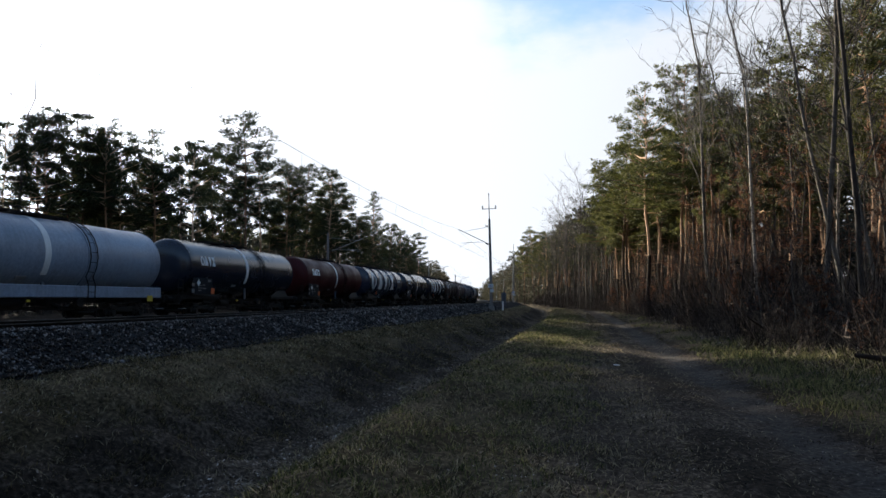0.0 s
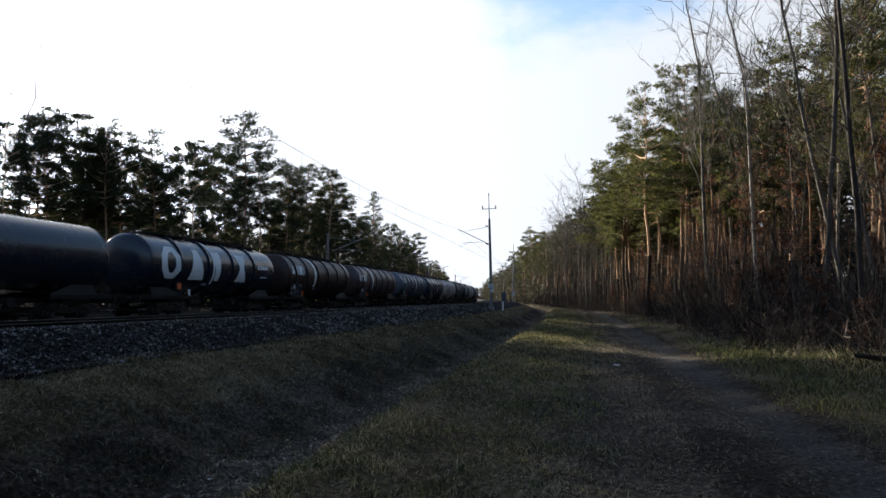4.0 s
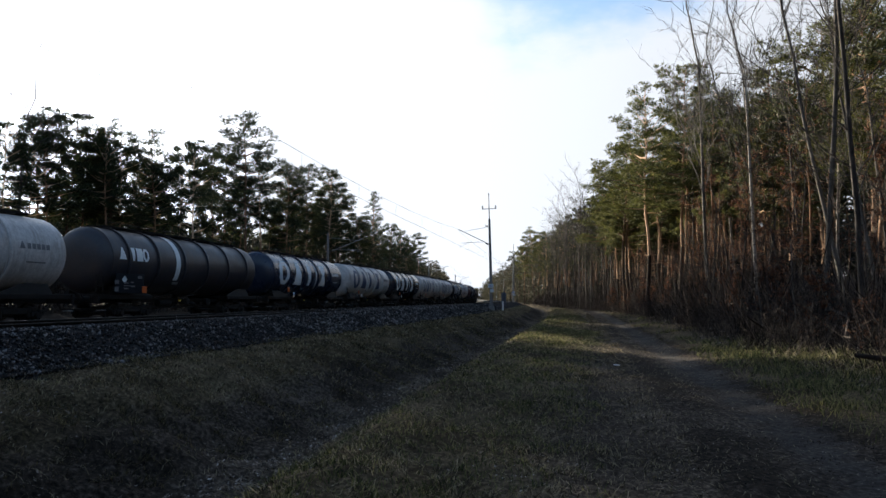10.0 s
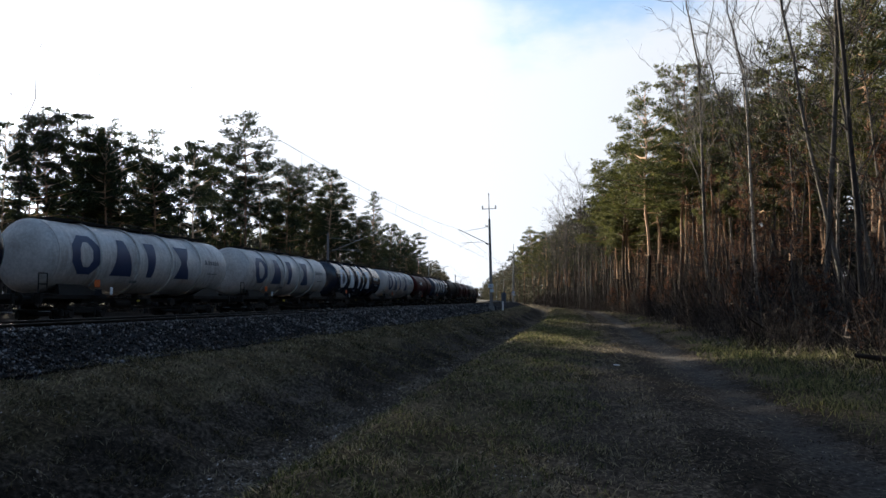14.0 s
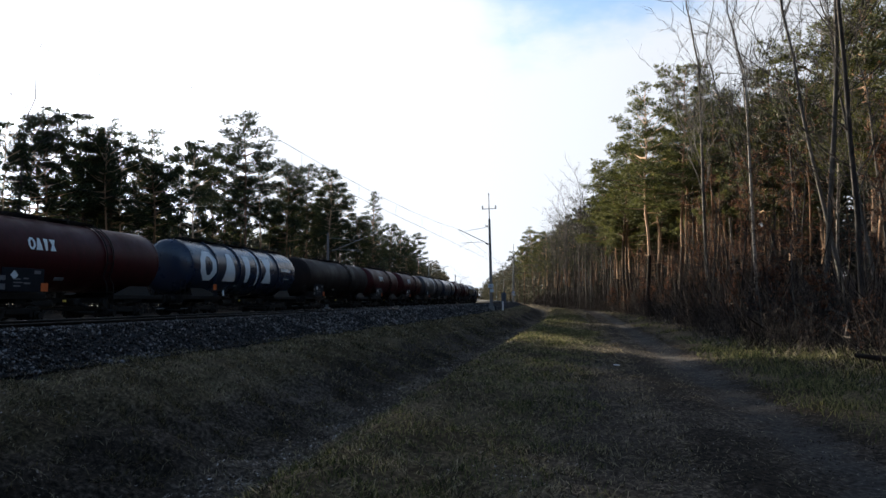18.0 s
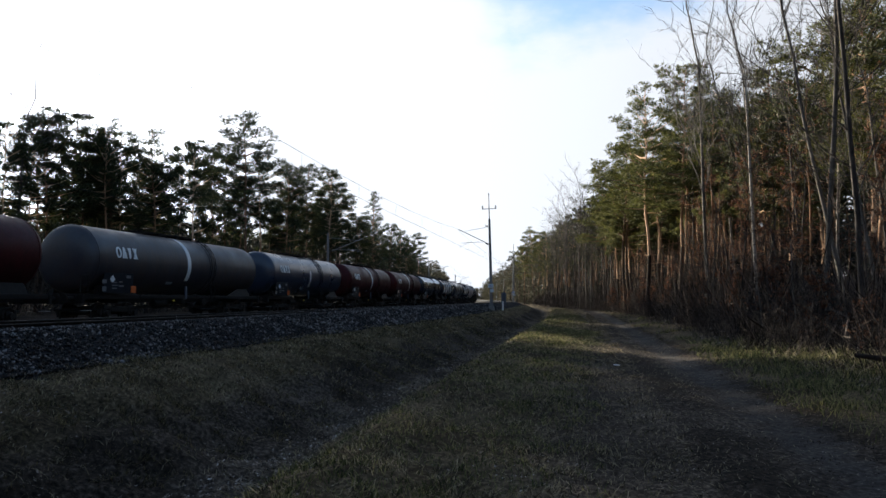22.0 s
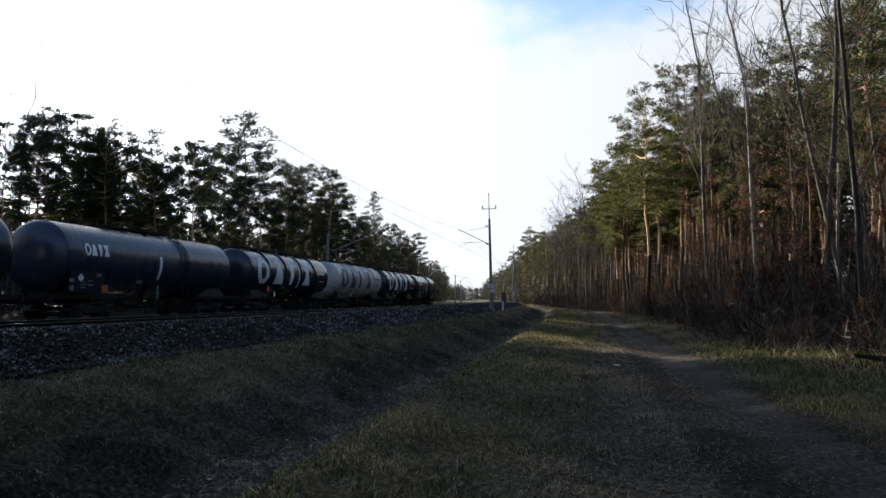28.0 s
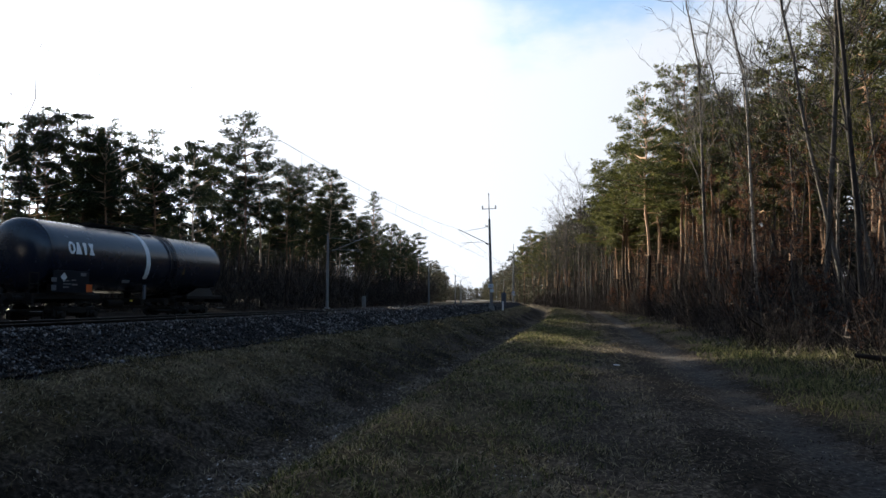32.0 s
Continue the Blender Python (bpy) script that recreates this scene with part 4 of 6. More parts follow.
SMALL = (-0.385, 13, 4, 0.48)
TRAIN = [  # rear end of the tank along the train, colour, kind, pitch, markings
    (28.38, "light_grey", "smooth", 15.2, dict(stripe=-0.045, r=1.45, skirt=True, words=" and a white band")),
    (43.61, "black", "smooth", 15.2, dict(stripe=-0.02, name=SMALL, words=" and a white band")),
    (59.02, "maroon", "smooth", 15.3, dict(stripe=-0.01, name=SMALL, words=" and a white band")),
    (74.36, "navy", "ringed", 15.2, dict(big=True, words=" and large white blocks")),
    (89.28, "black", "smooth", 14.9, dict(stripe=-0.02, name=SMALL, ladder=-0.15, walk=(-3.0, -0.2), words=" and a white band")),
    (105.02, "black", "ringed", 15.4, dict(big=True, thin=-0.07, words=" and large white blocks")),
    (120.14, "brown", "ringed", 15.2, dict(stripe=-0.12, stripe_wide=0.36, name=(-0.365, 14, 3, 0.62), hoops=6, words=" and a wide white band")),
    (135.96, "rust", "ringed", 15.6, dict(stripe=-0.16, stripe_wide=0.36, name=(-0.40, 10, 3, 0.58), hoops=6, words=" and a wide white band")),
    (152.95, "grey_blue", "ringed", 16.6, dict(stripe=0.045, name=(-0.42, 16, 4, 0.46), hoops=7, belly=((-0.325, 0.06), (0.16, 0.325)), words=" and dark lower panels")),
    (168.28, "navy", "ringed", 15.2, dict(stripe=0.03, stripe_from=22, stripe_wide=0.22, name=(-0.40, 14, 4, 0.48), hoops=6, words=" and a short white bar")),
    (183.43, "white", "ringed", 15.0, dict(big=True, words=" and large blue blocks")),
    (199.01, "slate", "ringed", 15.5, dict(stripe=-0.12, stripe_wide=0.36, name=(-0.37, 12, 3, 0.58), hoops=6, words=" and a wide white band")),
    (214.58, "navy", "ringed", 15.4, dict(big=True, words=" and large white blocks")),
    (229.69, "white", "ringed", 15.1, dict(big=True, words=" and large blue blocks")),
    (244.95, "black", "ringed", 15.2, dict(big=True, words=" and large white blocks")),
    (259.95, "white", "ringed", 15.1, dict(big=True, words=" and large blue blocks")),
    (275.4, "white", "ringed", 15.2, dict(big=True, words=" and large blue blocks")),
    (290.6, "black", "ringed", 15.1, dict(big=True, words=" and large white blocks")),
    (305.96, "white", "ringed", 15.2, dict(big=True, words=" and large blue blocks")),
    (318.2, "maroon", "smooth", 12.3, dict(name=(-0.26, 14, 4, 0.44), r=1.36, board=-0.30, words=" of the short type")),
    (333.79, "navy", "ringed", 15.4, dict(big=True, words=" and large white blocks")),
    (350.7, "soot", "smooth", 16.7, dict(board=-0.36, r=1.40, words=" with worn weathered paint")),
    (362.56, "maroon", "smooth", 12.2, dict(name=(-0.24, 14, 4, 0.46), r=1.36, board=-0.30, words=" of the short type")),
    (375.48, "maroon", "smooth", 12.7, dict(name=(-0.24, 18, 4, 0.46), r=1.36, board=-0.28, words=" of the short type")),
    (392.32, "slate", "smooth", 16.5, dict(stripe=-0.02, name=SMALL, sill=True, words=" and a white band")),
    (407.66, "blue", "smooth", 15.3, dict(stripe=-0.02, stripe_from=14, stripe_wide=0.20, name=SMALL, words=" and a short white bar")),
    (423.54, "maroon", "smooth", 15.7, dict(stripe=-0.02, stripe_wide=0.22, name=SMALL, words=" and a white band")),
    (439.03, "maroon", "smooth", 15.4, dict(stripe=-0.01, name=SMALL, words=" and a white band")),
    (455.0, "silver", "smooth", 15.9, dict(r=1.36, walk=(-5.2, 5.4), words=" with a bare shiny crown")),
    (470.7, "black", "ringed", 15.4, dict(big=True, words=" and large white blocks")),
    (485.78, "navy", "smooth", 15.1, dict(stripe=-0.02, stripe_from=12, stripe_wide=0.20, name=SMALL, words=" and a short white bar")),
    (501.16, "black", "ringed", 15.3, dict(big=True, words=" and large white blocks")),
    (516.46, "white", "ringed", 15.2, dict(big=True, words=" and large blue blocks")),
    (531.52, "black", "ringed", 15.0, dict(big=True, words=" and large white blocks")),
    (546.4, "black", "smooth", 14.9, dict(triangle=True, stripe=-0.02, name=SMALL, words=" and a white band")),
]
WAGONS = []
for rear, colour, kind, pitch, spec in TRAIN:
    WAGONS.append((build_wagon(colour, kind, pitch, spec), rear - (pitch - 1.8) / 2))


def travelled(t):
    """Metres that the train has come: a steady run that eases off near the end."""
    late = max(t - 27.5, 0.0)
    return 16.1 * t - 0.40 - 0.135 * late * late


def motions():
    times = [i * 0.5 for i in range(65)]
    for wagon, place in WAGONS:
        rows = []
        for t in times:
            x, y, th = along(place - travelled(t), W_TRAIN)
            rows.append((t, pose(float(x), float(y), Z_TRAIN, 0, 0, math.degrees(float(th)))))
        walk(wagon, rows)


# ---- overhead line ----
def concrete_pole(height, r0, r1):
    bm = bmesh.new()
    add_box(bm, (0, 0, 0.10), (0.5, 0.5, 0.6), 0.05)
    add_tube(bm, (0, 0, 0), (0, 0, height), r0, r1, 12)
    return smooth(bm)


def bracket_shape(side, reach, low, high):
    """Slanting tube, top stay and steady arm; side +1 reaches to the right."""
    bm = bmesh.new()
    add_tube(bm, (0, 0, low), (side * reach, 0, high), 0.035, sides=8)
    add_tube(bm, (0, 0, high + 0.15), (side * reach * 0.85, 0, high - 0.22), 0.016, sides=6)
    add_tube(bm, (side * 0.45, 0, low + 0.30), (side * (reach - 0.2), 0, low + 0.25), 0.02, sides=6)
    add_tube(bm, (side * (reach - 0.9), 0, low + 0.25), (side * (reach - 0.05), 0, low - 0.15), 0.014, sides=6)
    return smooth(bm)


def insulator_shape():
    bm = bmesh.new()
    add_tube(bm, (0, 0, 0), (0, 0, 0.3), 0.03, sides=8)
    for i in range(5):
        add_tube(bm, (0, 0, 0.03 + i * 0.055), (0, 0, 0.06 + i * 0.055), 0.075, 0.05, 10)
    return smooth(bm)


def build_pole(s, w, z, height, side, reach, low, high, crown, label, lean=0.0):
    x, y, th = along(s, w)
    root = tagged(new("catenary_pole"), label, "catenary pole", group="catenary poles along the line")
    root.matrix_basis = pose(float(x), float(y), z, 0, lean, math.degrees(float(th)))
    part("shaft", cached(("shaft", height), lambda: concrete_pole(height, 0.165, 0.10)), M_CONCRETE, root)
    part("bracket", cached(("bracket", side, reach, low, high), lambda: bracket_shape(side, reach, low, high)), M_GALV, root, "slanted tubular bracket")
    for zz in (low, high + 0.15):
        part("insulator", cached("insulator", insulator_shape), M_CERAMIC, root, "brown ribbed insulator", pose(side * 0.15, 0, zz, 0, side * 60, 0))
    if crown:
        bm = bmesh.new()
        add_tube(bm, (0, 0, height - 0.6), (0, 0, height + 2.5), 0.05, 0.035, 8)
        part("top_spike", bm, M_STEEL, root, "steel extension tube")
        bm = bmesh.new()
        add_box(bm, (0, 0, height + 1.0), (1.4, 0.06, 0.06), 0.01)
        part("crossarm", bm, M_STEEL, root)
        for k in (-0.62, 0.62):
            part("insulator", cached("insulator", insulator_shape), M_CERAMIC, root, "brown ribbed insulator", pose(k, 0, height + 1.03))
        bm = bmesh.new()
        add_box(bm, (0, -0.24, 2.3), (0.5, 0.03, 0.36), 0.01)
        plate = part("pole_plate", bm, M_SIGN_W, root, "white number plate with dark bars")
        for k in (-0.12, 0.0, 0.12):
            part("print_bar", coat(("pbar",), box_mesh((0.05, 0.01, 0.2), 0), M_SIGN_B), None, plate, "", pose(k, -0.26, 2.3))
        bm = bmesh.new()
        add_box(bm, (0.12, -0.24, 1.85), (0.36, 0.03, 0.3), 0.01)
        part("warning_plate", bm, M_SIGN_W, root, "small pale plate")
    return root


SPANS = [64.6, 126.6, 188.6, 250.6, 312.6]
for i, s in enumerate(SPANS):
    build_pole(s, -8.1 if i == 0 else -9.4, 0.55, 8.6, -1, 2.95, 6.2, 7.75, True, "grey concrete catenary pole with crossarm and bracket", -1.2 if i == 0 else 0.4)
    build_pole(s + (1.8 if i == 0 else 0.0), -24.9, 0.4, 7.9, 1, 3.7, 5.9, 7.3, False, "plain grey concrete catenary mast with bracket")


def wire_mesh(w, z, sag, r, stations):
    pts = []
    for a, b in zip(stations, stations[1:]):
        for i in range(12):
            t = i / 12
            zig = 0.25 * math.cos(math.pi * (a + (b - a) * t) / 62.0)
            x, y, _ = along(a + (b - a) * t, w + zig)
            pts.append((float(x), float(y), z - sag * 4 * t * (1 - t)))
    v, f = tube_arrays(pts, [r] * len(pts), 5)
    return fast_mesh("wire", v, f, M_WIRE, None, True)


STATIONS = [-121.4, -59.4, 2.6] + SPANS + [374.6]
for w, zc, zm in ((-11.2, 6.86, 8.35), (-21.2, 6.35, 7.75)):
    line = tagged(new("overhead_line"), "thin dark contact and carrier wires", "overhead wire", group="overhead wires")
    part("contact_wire", wire_mesh(w, zc, 0.02, 0.010, STATIONS), None, line)
    part("carrier_wire", wire_mesh(w, zm, 0.85, 0.008, STATIONS), None, line)
    for a, b in zip(STATIONS[2:6], STATIONS[3:7]):
        for k in range(1, 8):
            t = k / 8
            s = a + (b - a) * t
            x, y, _ = along(s, w + 0.25 * math.cos(math.pi * s / 62.0))
            bm = bmesh.new()
            add_tube(bm, (float(x), float(y), zc), (float(x), float(y), zm - 0.85 * 4 * t * (1 - t)), 0.005, sides=4, caps=False)
            part("dropper", bm, M_WIRE, line)


def small_post(s, w, z, size, material, name, label):
    bm = bmesh.new()
    add_box(bm, (0, 0, size[2] / 2), size, min(size) * 0.15)
    add_box(bm, (0, 0, size[2] + 0.01), (size[0] * 0.8, size[1] * 0.8, 0.05), 0.01)
    x, y, th = along(s, w)
    ob = part(name, smooth(bm, 30), material)
    ob.matrix_basis = pose(float(x), float(y), z, 0, 0, math.degrees(float(th)))
    return tagged(ob, label, name.replace("_", " "))


small_post(82.0, -25.6, 0.35, (0.45, 0.35, 1.6), M_CONCRETE, "concrete_post", "pale concrete marker post beside the track")
small_post(70.5, -7.6, 0.4, (0.16, 0.16, 0.95), M_SIGN_W, "marker_post", "short weathered white post in the grass")
small_post(86.0, -8.8, 0.5, (0.6, 0.4, 1.9), M_BOX, "signal_cabinet", "dark blue-grey trackside cabinet")


# ---- trees ----
class Soup:
    """Gathers quads into one mesh."""

    def __init__(self):
        self.v, self.f, self.n = [], [], 0

    def add(self, v, f):
        self.v.append(np.asarray(v, float))
        self.f.append(np.asarray(f) + self.n)
        self.n += len(v)

    def tube(self, pts, radii, sides=5):
        self.add(*tube_arrays(pts, radii, sides))

    def mesh(self, name, material, smooth_faces=False):
        return fast_mesh(name, np.concatenate(self.v), np.concatenate(self.f), material, None, smooth_faces)


def unit(v):
    return v / (np.linalg.norm(v, axis=-1, keepdims=True) + 1e-9)


def sprays(soup, centres, out, count, length, width, rng, spread=0.9):
    """Narrow quads that fan out from each centre."""
    n = len(centres)
    C = np.repeat(centres, count, 0)
    D = unit(np.repeat(out, count, 0) + rng.normal(0, spread, (n * count, 3)) * np.array([1.0, 1.0, 0.6]))
    S = unit(np.cross(D, rng.normal(0, 1, (n * count, 3))))
    L = length * rng.uniform(0.6, 1.25, (n * count, 1))
    W = width * rng.uniform(0.7, 1.3, (n * count, 1))
    B = C + D * L * 0.12 + rng.normal(0, length * 0.32, (n * count, 3)) * np.array([1.0, 1.0, 0.55])
    v = np.stack([B - S * W * 0.35, B + S * W * 0.35, B + D * L * 0.7 + S * W * 0.5, B + D * L - S * W * 0.15], 1).reshape(-1, 3)
    soup.add(v, np.arange(n * count * 4).reshape(-1, 4))


def pine_meshes(seed, H, base, reach, limbs, pads, fill, count, length, width, needles, pointed=False, stout=1.0):
    """Trunk (two barks), and a crown of limbs that carry flat pads of needles, with gaps between them."""
    rng = np.random.RandomState(seed)
    k = 12
    t = np.linspace(0, 1, k)
    bend = np.cumsum(rng.normal(0, 0.10, (k, 2)), 0) * (H / 20)
    axis = np.stack([bend[:, 0] - bend[0, 0], bend[:, 1] - bend[0, 1], t * H], -1)
    r0 = (0.0075 * H + 0.02) * stout
    rad = r0 * (1 - 0.86 * t) + 0.06 * r0 * np.exp(-t * 30) * 6
    cut = 3
    low, high = Soup(), Soup()
    low.tube(axis[:cut + 1], rad[:cut + 1], 8)
    high.tube(axis[cut:], rad[cut:], 7)
    crown, wood = Soup(), high
    centres, outs = [], []
    turn = rng.uniform(0, 6.28)
    for i in range(limbs):
        u = (i + rng.uniform(0, 1)) / limbs
        h = base + (0.985 - base) * u
        p = np.array([np.interp(h, t, axis[:, c]) for c in range(3)])
        turn += 2.4 + rng.normal(0, 0.5)
        if pointed:
            size = reach * (1 - u) ** 0.8 + 0.25
            rise = 0.05 + 0.4 * u
        else:
            size = reach * (0.30 + 0.85 * math.sin(math.pi * min(1, 0.20 + 0.80 * u)) ** 0.8) * rng.uniform(0.5, 1.2)
            rise = -0.08 + 0.7 * u + rng.normal(0, 0.14)
        d = np.array([math.cos(turn), math.sin(turn), rise])
        q = np.linspace(0, 1, 5)[:, None]
        line = p + d * size * q + np.array([0, 0, 1]) * (q ** 2) * size * 0.2 + rng.normal(0, 0.06, (5, 3)) * size * q
        wood.tube(line, np.linspace(0.028 * size ** 0.7 + 0.012, 0.008, 5), 3)
        for _ in range(max(1, int(round(pads * size / reach)))):
            at = rng.uniform(0.3, 1.0) ** 0.6
            c = np.array([np.interp(at, q[:, 0], line[:, j]) for j in range(3)])
            c += rng.normal(0, 0.12 * size * at, 3) * np.array([1, 1, 0.25])
            r = rng.uniform(0.55, 1.0) * (0.26 * reach if not pointed else 0.34 * size + 0.15)
            b = unit(rng.normal(0, 1, (fill, 3))) * rng.uniform(0.45, 1.0, (fill, 1)) * np.array([r, r, r * 0.5])
            centres.append(c + b)
            outs.append(unit(b) * 0.7 + unit(d) * 0.25 + np.array([0, 0, 0.5]))
    sprays(crown, np.concatenate(centres), np.concatenate(outs), count, length, width, rng, 0.7)
    # dead stubs below the crown
    for i in range(9):
        h = rng.uniform(0.22, base)
        p = np.array([np.interp(h, t, axis[:, c]) for c in range(3)])
        a = rng.uniform(0, 6.28)
        l = rng.uniform(0.4, 1.6)
        wood.tube([p, p + np.array([math.cos(a), math.sin(a), -0.05]) * l * 0.5, p + np.array([math.cos(a), math.sin(a), 0.05]) * l], [0.02, 0.014, 0.006], 4)
    return low.mesh("trunk", M_PINEBARK, True), high.mesh("upper_trunk", M_PINETOP, True), crown.mesh("crown", needles)


def bare_meshes(seed, H, material, depth=4, leafy=0.0, fork=0.32, spread=0.55, limbs=None):
    """A leafless broadleaf tree: a leader with forking limbs down to twigs."""
    rng = np.random.RandomState(seed)
    trunk, twigs, leaves = Soup(), Soup(), []

    def grow(p, d, length, r, level):
        k = (6, 5, 4, 3)[min(level, 3)]
        pts, q, dd = [p], p, d
        for i in range(k):
            dd = unit(dd + rng.normal(0, 0.035 if level == 0 else 0.12 + 0.05 * level, 3) + np.array([0, 0, 0.06]))
            q = q + dd * length / k
            pts.append(q)
        end = r * (0.55 if level == 0 else 0.45)
        (trunk if level == 0 else twigs).tube(pts, np.linspace(r, end, k + 1), (8, 6, 4, 3, 3, 3)[level])
        if level >= depth:
            if leafy and rng.rand() < leafy:
                leaves.append(pts[-1])
                leaves.append(pts[-2])
            return
        n = (15, 7, 4, 3)[min(level, 3)]
        for i in range(n):
            u = rng.uniform(fork if level == 0 else 0.25, 1.0)
            at = np.array([np.interp(u * k, np.arange(k + 1), [w[c] for w in pts]) for c in range(3)])
            side = unit(np.cross(dd, rng.normal(0, 1, 3)))
            nd = unit(dd * 0.75 + side * spread * rng.uniform(0.7, 1.4) + np.array([0, 0, 0.22]))
            grow(at, nd, length * rng.uniform(0.25, 0.46) * (1.2 - 0.5 * u), max(0.010, r * (1 - 0.5 * u) * rng.uniform(0.2, 0.36)), level + 1)
        grow(pts[-1], dd, length * 0.45, end, level + 1)

    grow(np.zeros(3), unit(np.array([rng.normal(0, 0.015), rng.normal(0, 0.015), 1.0])), H * 0.72, 0.0047 * H + 0.008, 0)
    made = [trunk.mesh("trunk", material, True), twigs.mesh("limb_work", limbs or M_BRANCH, True)]
    if leaves:
        s = Soup()
        sprays(s, np.array(leaves), np.tile([0.0, 0.0, -0.3], (len(leaves), 1)), 4, 0.13, 0.09, rng, 1.0)
        made.append(s.mesh("dry_leaves", M_OAKLEAF))
    return made


HERO = [pine_meshes(11 + i, 20.0, b, rch, 40, 5.4, 15, 7, 0.25, 0.052, M_NEEDLE) for i, (b, rch) in enumerate(((0.42, 2.9), (0.5, 2.6), (0.46, 3.3), (0.55, 2.7), (0.38, 2.6)))]
COMMON = [pine_meshes(41 + i, 18.0, b, rch, 24, 4.2, 11, 5, 0.38, 0.10, M_NEEDLE2, stout=0.8) for i, (b, rch) in enumerate(((0.46, 2.3), (0.54, 2.1), (0.58, 2.4), (0.5, 2.0)))]
SPRUCE = pine_meshes(77, 18.0, 0.2, 2.9, 74, 3.2, 9, 5, 0.32, 0.075, M_NEEDLE2, True)
BARE = [bare_meshes(5, 20.0, M_BARK, 3, 0.0, 0.38, 0.5), bare_meshes(6, 20.0, M_BIRCH, 3, 0.0, 0.42, 0.40), bare_meshes(8, 18.0, M_BARK, 3, 0.0, 0.3, 0.7), bare_meshes(9, 14.0, M_BARK, 3, 0.45, 0.22, 0.6), bare_meshes(14, 16.0, M_BARK, 3, 0.0, 0.18, 1.0)]
TWIGGY = bare_meshes(22, 18.0, M_BARK, 4, 0.0, 0.25, 0.6)
SAPLING = [bare_meshes(31 + i, 7.0, M_BARK, 2, 0.0, 0.15, sp, M_TWIG) for i, sp in enumerate((0.8, 0.6, 1.1))]
THIN = [pine_meshes(91 + i, 18.0, b, 1.6, 11, 2.6, 9, 4, 0.38, 0.085, M_NEEDLE2, stout=0.62) for i, b in enumerate((0.66, 0.72, 0.6))]


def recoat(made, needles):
    """The same tree with its backlit shade put into a darker crown colour."""
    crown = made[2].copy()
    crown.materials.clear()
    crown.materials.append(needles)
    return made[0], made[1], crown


HERO_SHADED, COMMON_SHADED = [recoat(m, M_NEEDLE_SHADED) for m in HERO], [recoat(m, M_NEEDLE_SHADED) for m in COMMON]
SPRUCE = recoat(SPRUCE, M_NEEDLE_SHADED)
PARTS = ("trunk", "upper_trunk", "crown")


def plant(meshes, names, H0, s, w, height, label, category, group, tilt=0.0, rng=RNG, name="pine_tree", lean=None):
    x, y, _ = along(s, w)
    root = tagged(new(name), label, category, group)
    k = height / H0
    root.matrix_basis = pose(float(x), float(y), float(ground_z(s, w)) - 0.05, tilt * rng.uniform(-1, 1), tilt * rng.uniform(-1, 1), rng.uniform(0, 360)) @ Matrix.Diagonal((k * rng.uniform(0.92, 1.1), k * rng.uniform(0.92, 1.1), k, 1))
    if lean is not None:
        root.matrix_basis = pose(float(x), float(y), float(ground_z(s, w)) - 0.05, lean[0], lean[1], lean[2]) @ Matrix.Diagonal((k, k, k, 1))
    for nm, me in zip(names, meshes):
        part(nm, me, None, root)
    return root


def in_sun_lane(s, w):
    """True near the gap in the wood through which the low sun reaches the ridge."""
    x, y, _ = along(s, w)
    for px, py, wide in ((-1.0, 28.2, 2.6),):
        if abs((float(x) - px) * math.cos(radians(SUN_TURN)) + (float(y) - py) * math.sin(radians(SUN_TURN))) < wide:
            return True
    return False


LEFT_G, RIGHT_G = "pines beyond the railway", "trees beside the dirt track"

# edge of the wood beyond the railway: along, across, height
LEFT_EDGE = [(40, -38.4, 13.2), (42.8, -39.6, 14), (44, -38.9, 15.1), (47, -39.6, 15.7), (45.4, -40.5, 14.8), (52.8, -42.7, 15.4), (49.5, -37.3, 15), (53.5, -39, 15.7), (51.4, -38.2, 13.6), (59.2, -41.2, 14), (55.8, -37.2, 16.2), 
             (53.5, -32.8, 14.5), (77.8, -43.6, 19.7), (82, -43.8, 21.0), (68.8, -34.7, 21.2), (75, -35.8, 18.2), (77.5, -33.6, 17.2), (80.8, -35, 16.8), (85.8, -35.1, 18.4), (88.2, -32.7, 18.6), (93, -34.0, 17.2), (99.5, -34.1, 17.2),
             (105, -33.2, 14.0), (109, -34.1, 14.4), (120.5, -33.6, 15.0), (130, -32.7, 15.6), (140.5, -32.7, 15.3), (152, -33.2, 14.2), (171.5, -33, 17.3), (179.8, -35.9, 14.4)]
for i, (s, w, h) in enumerate(LEFT_EDGE):
    plant(HERO_SHADED[(i * 2 + i // 5) % 5], PARTS, 20.0, s, w, h, "tall dark pine with an uneven crown at the wood's edge", "pine", LEFT_G, 2)
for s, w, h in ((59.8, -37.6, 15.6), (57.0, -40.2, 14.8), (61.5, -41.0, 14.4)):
    plant(COMMON_SHADED[int(s) % 4], PARTS, 18.0, s, w, h, "dark pine among others in the wood", "pine", LEFT_G, 1.5)
for s, w, h in ((70.4, -43.2, 16.6), (72.0, -42.6, 17.0), (74.0, -43.4, 16.8)):
    plant(recoat(THIN[1], M_NEEDLE_SHADED), PARTS, 18.0, s, w, h, "thin dark pine with a high sparse crown", "young pine", LEFT_G, 1.0, name="young_pine")
plant(SPRUCE, PARTS, 18.0, 114.2, -32.8, 19.3, "pointed dark conifer at the wood's edge", "conifer", LEFT_G, 0.5, name="conifer_tree")
plant(TWIGGY, ("trunk", "limb_work"), 18.0, 40.9, -38.6, 18.0, "leafless thin tree rising over the pines", "bare tree", LEFT_G, 2, name="bare_tree")
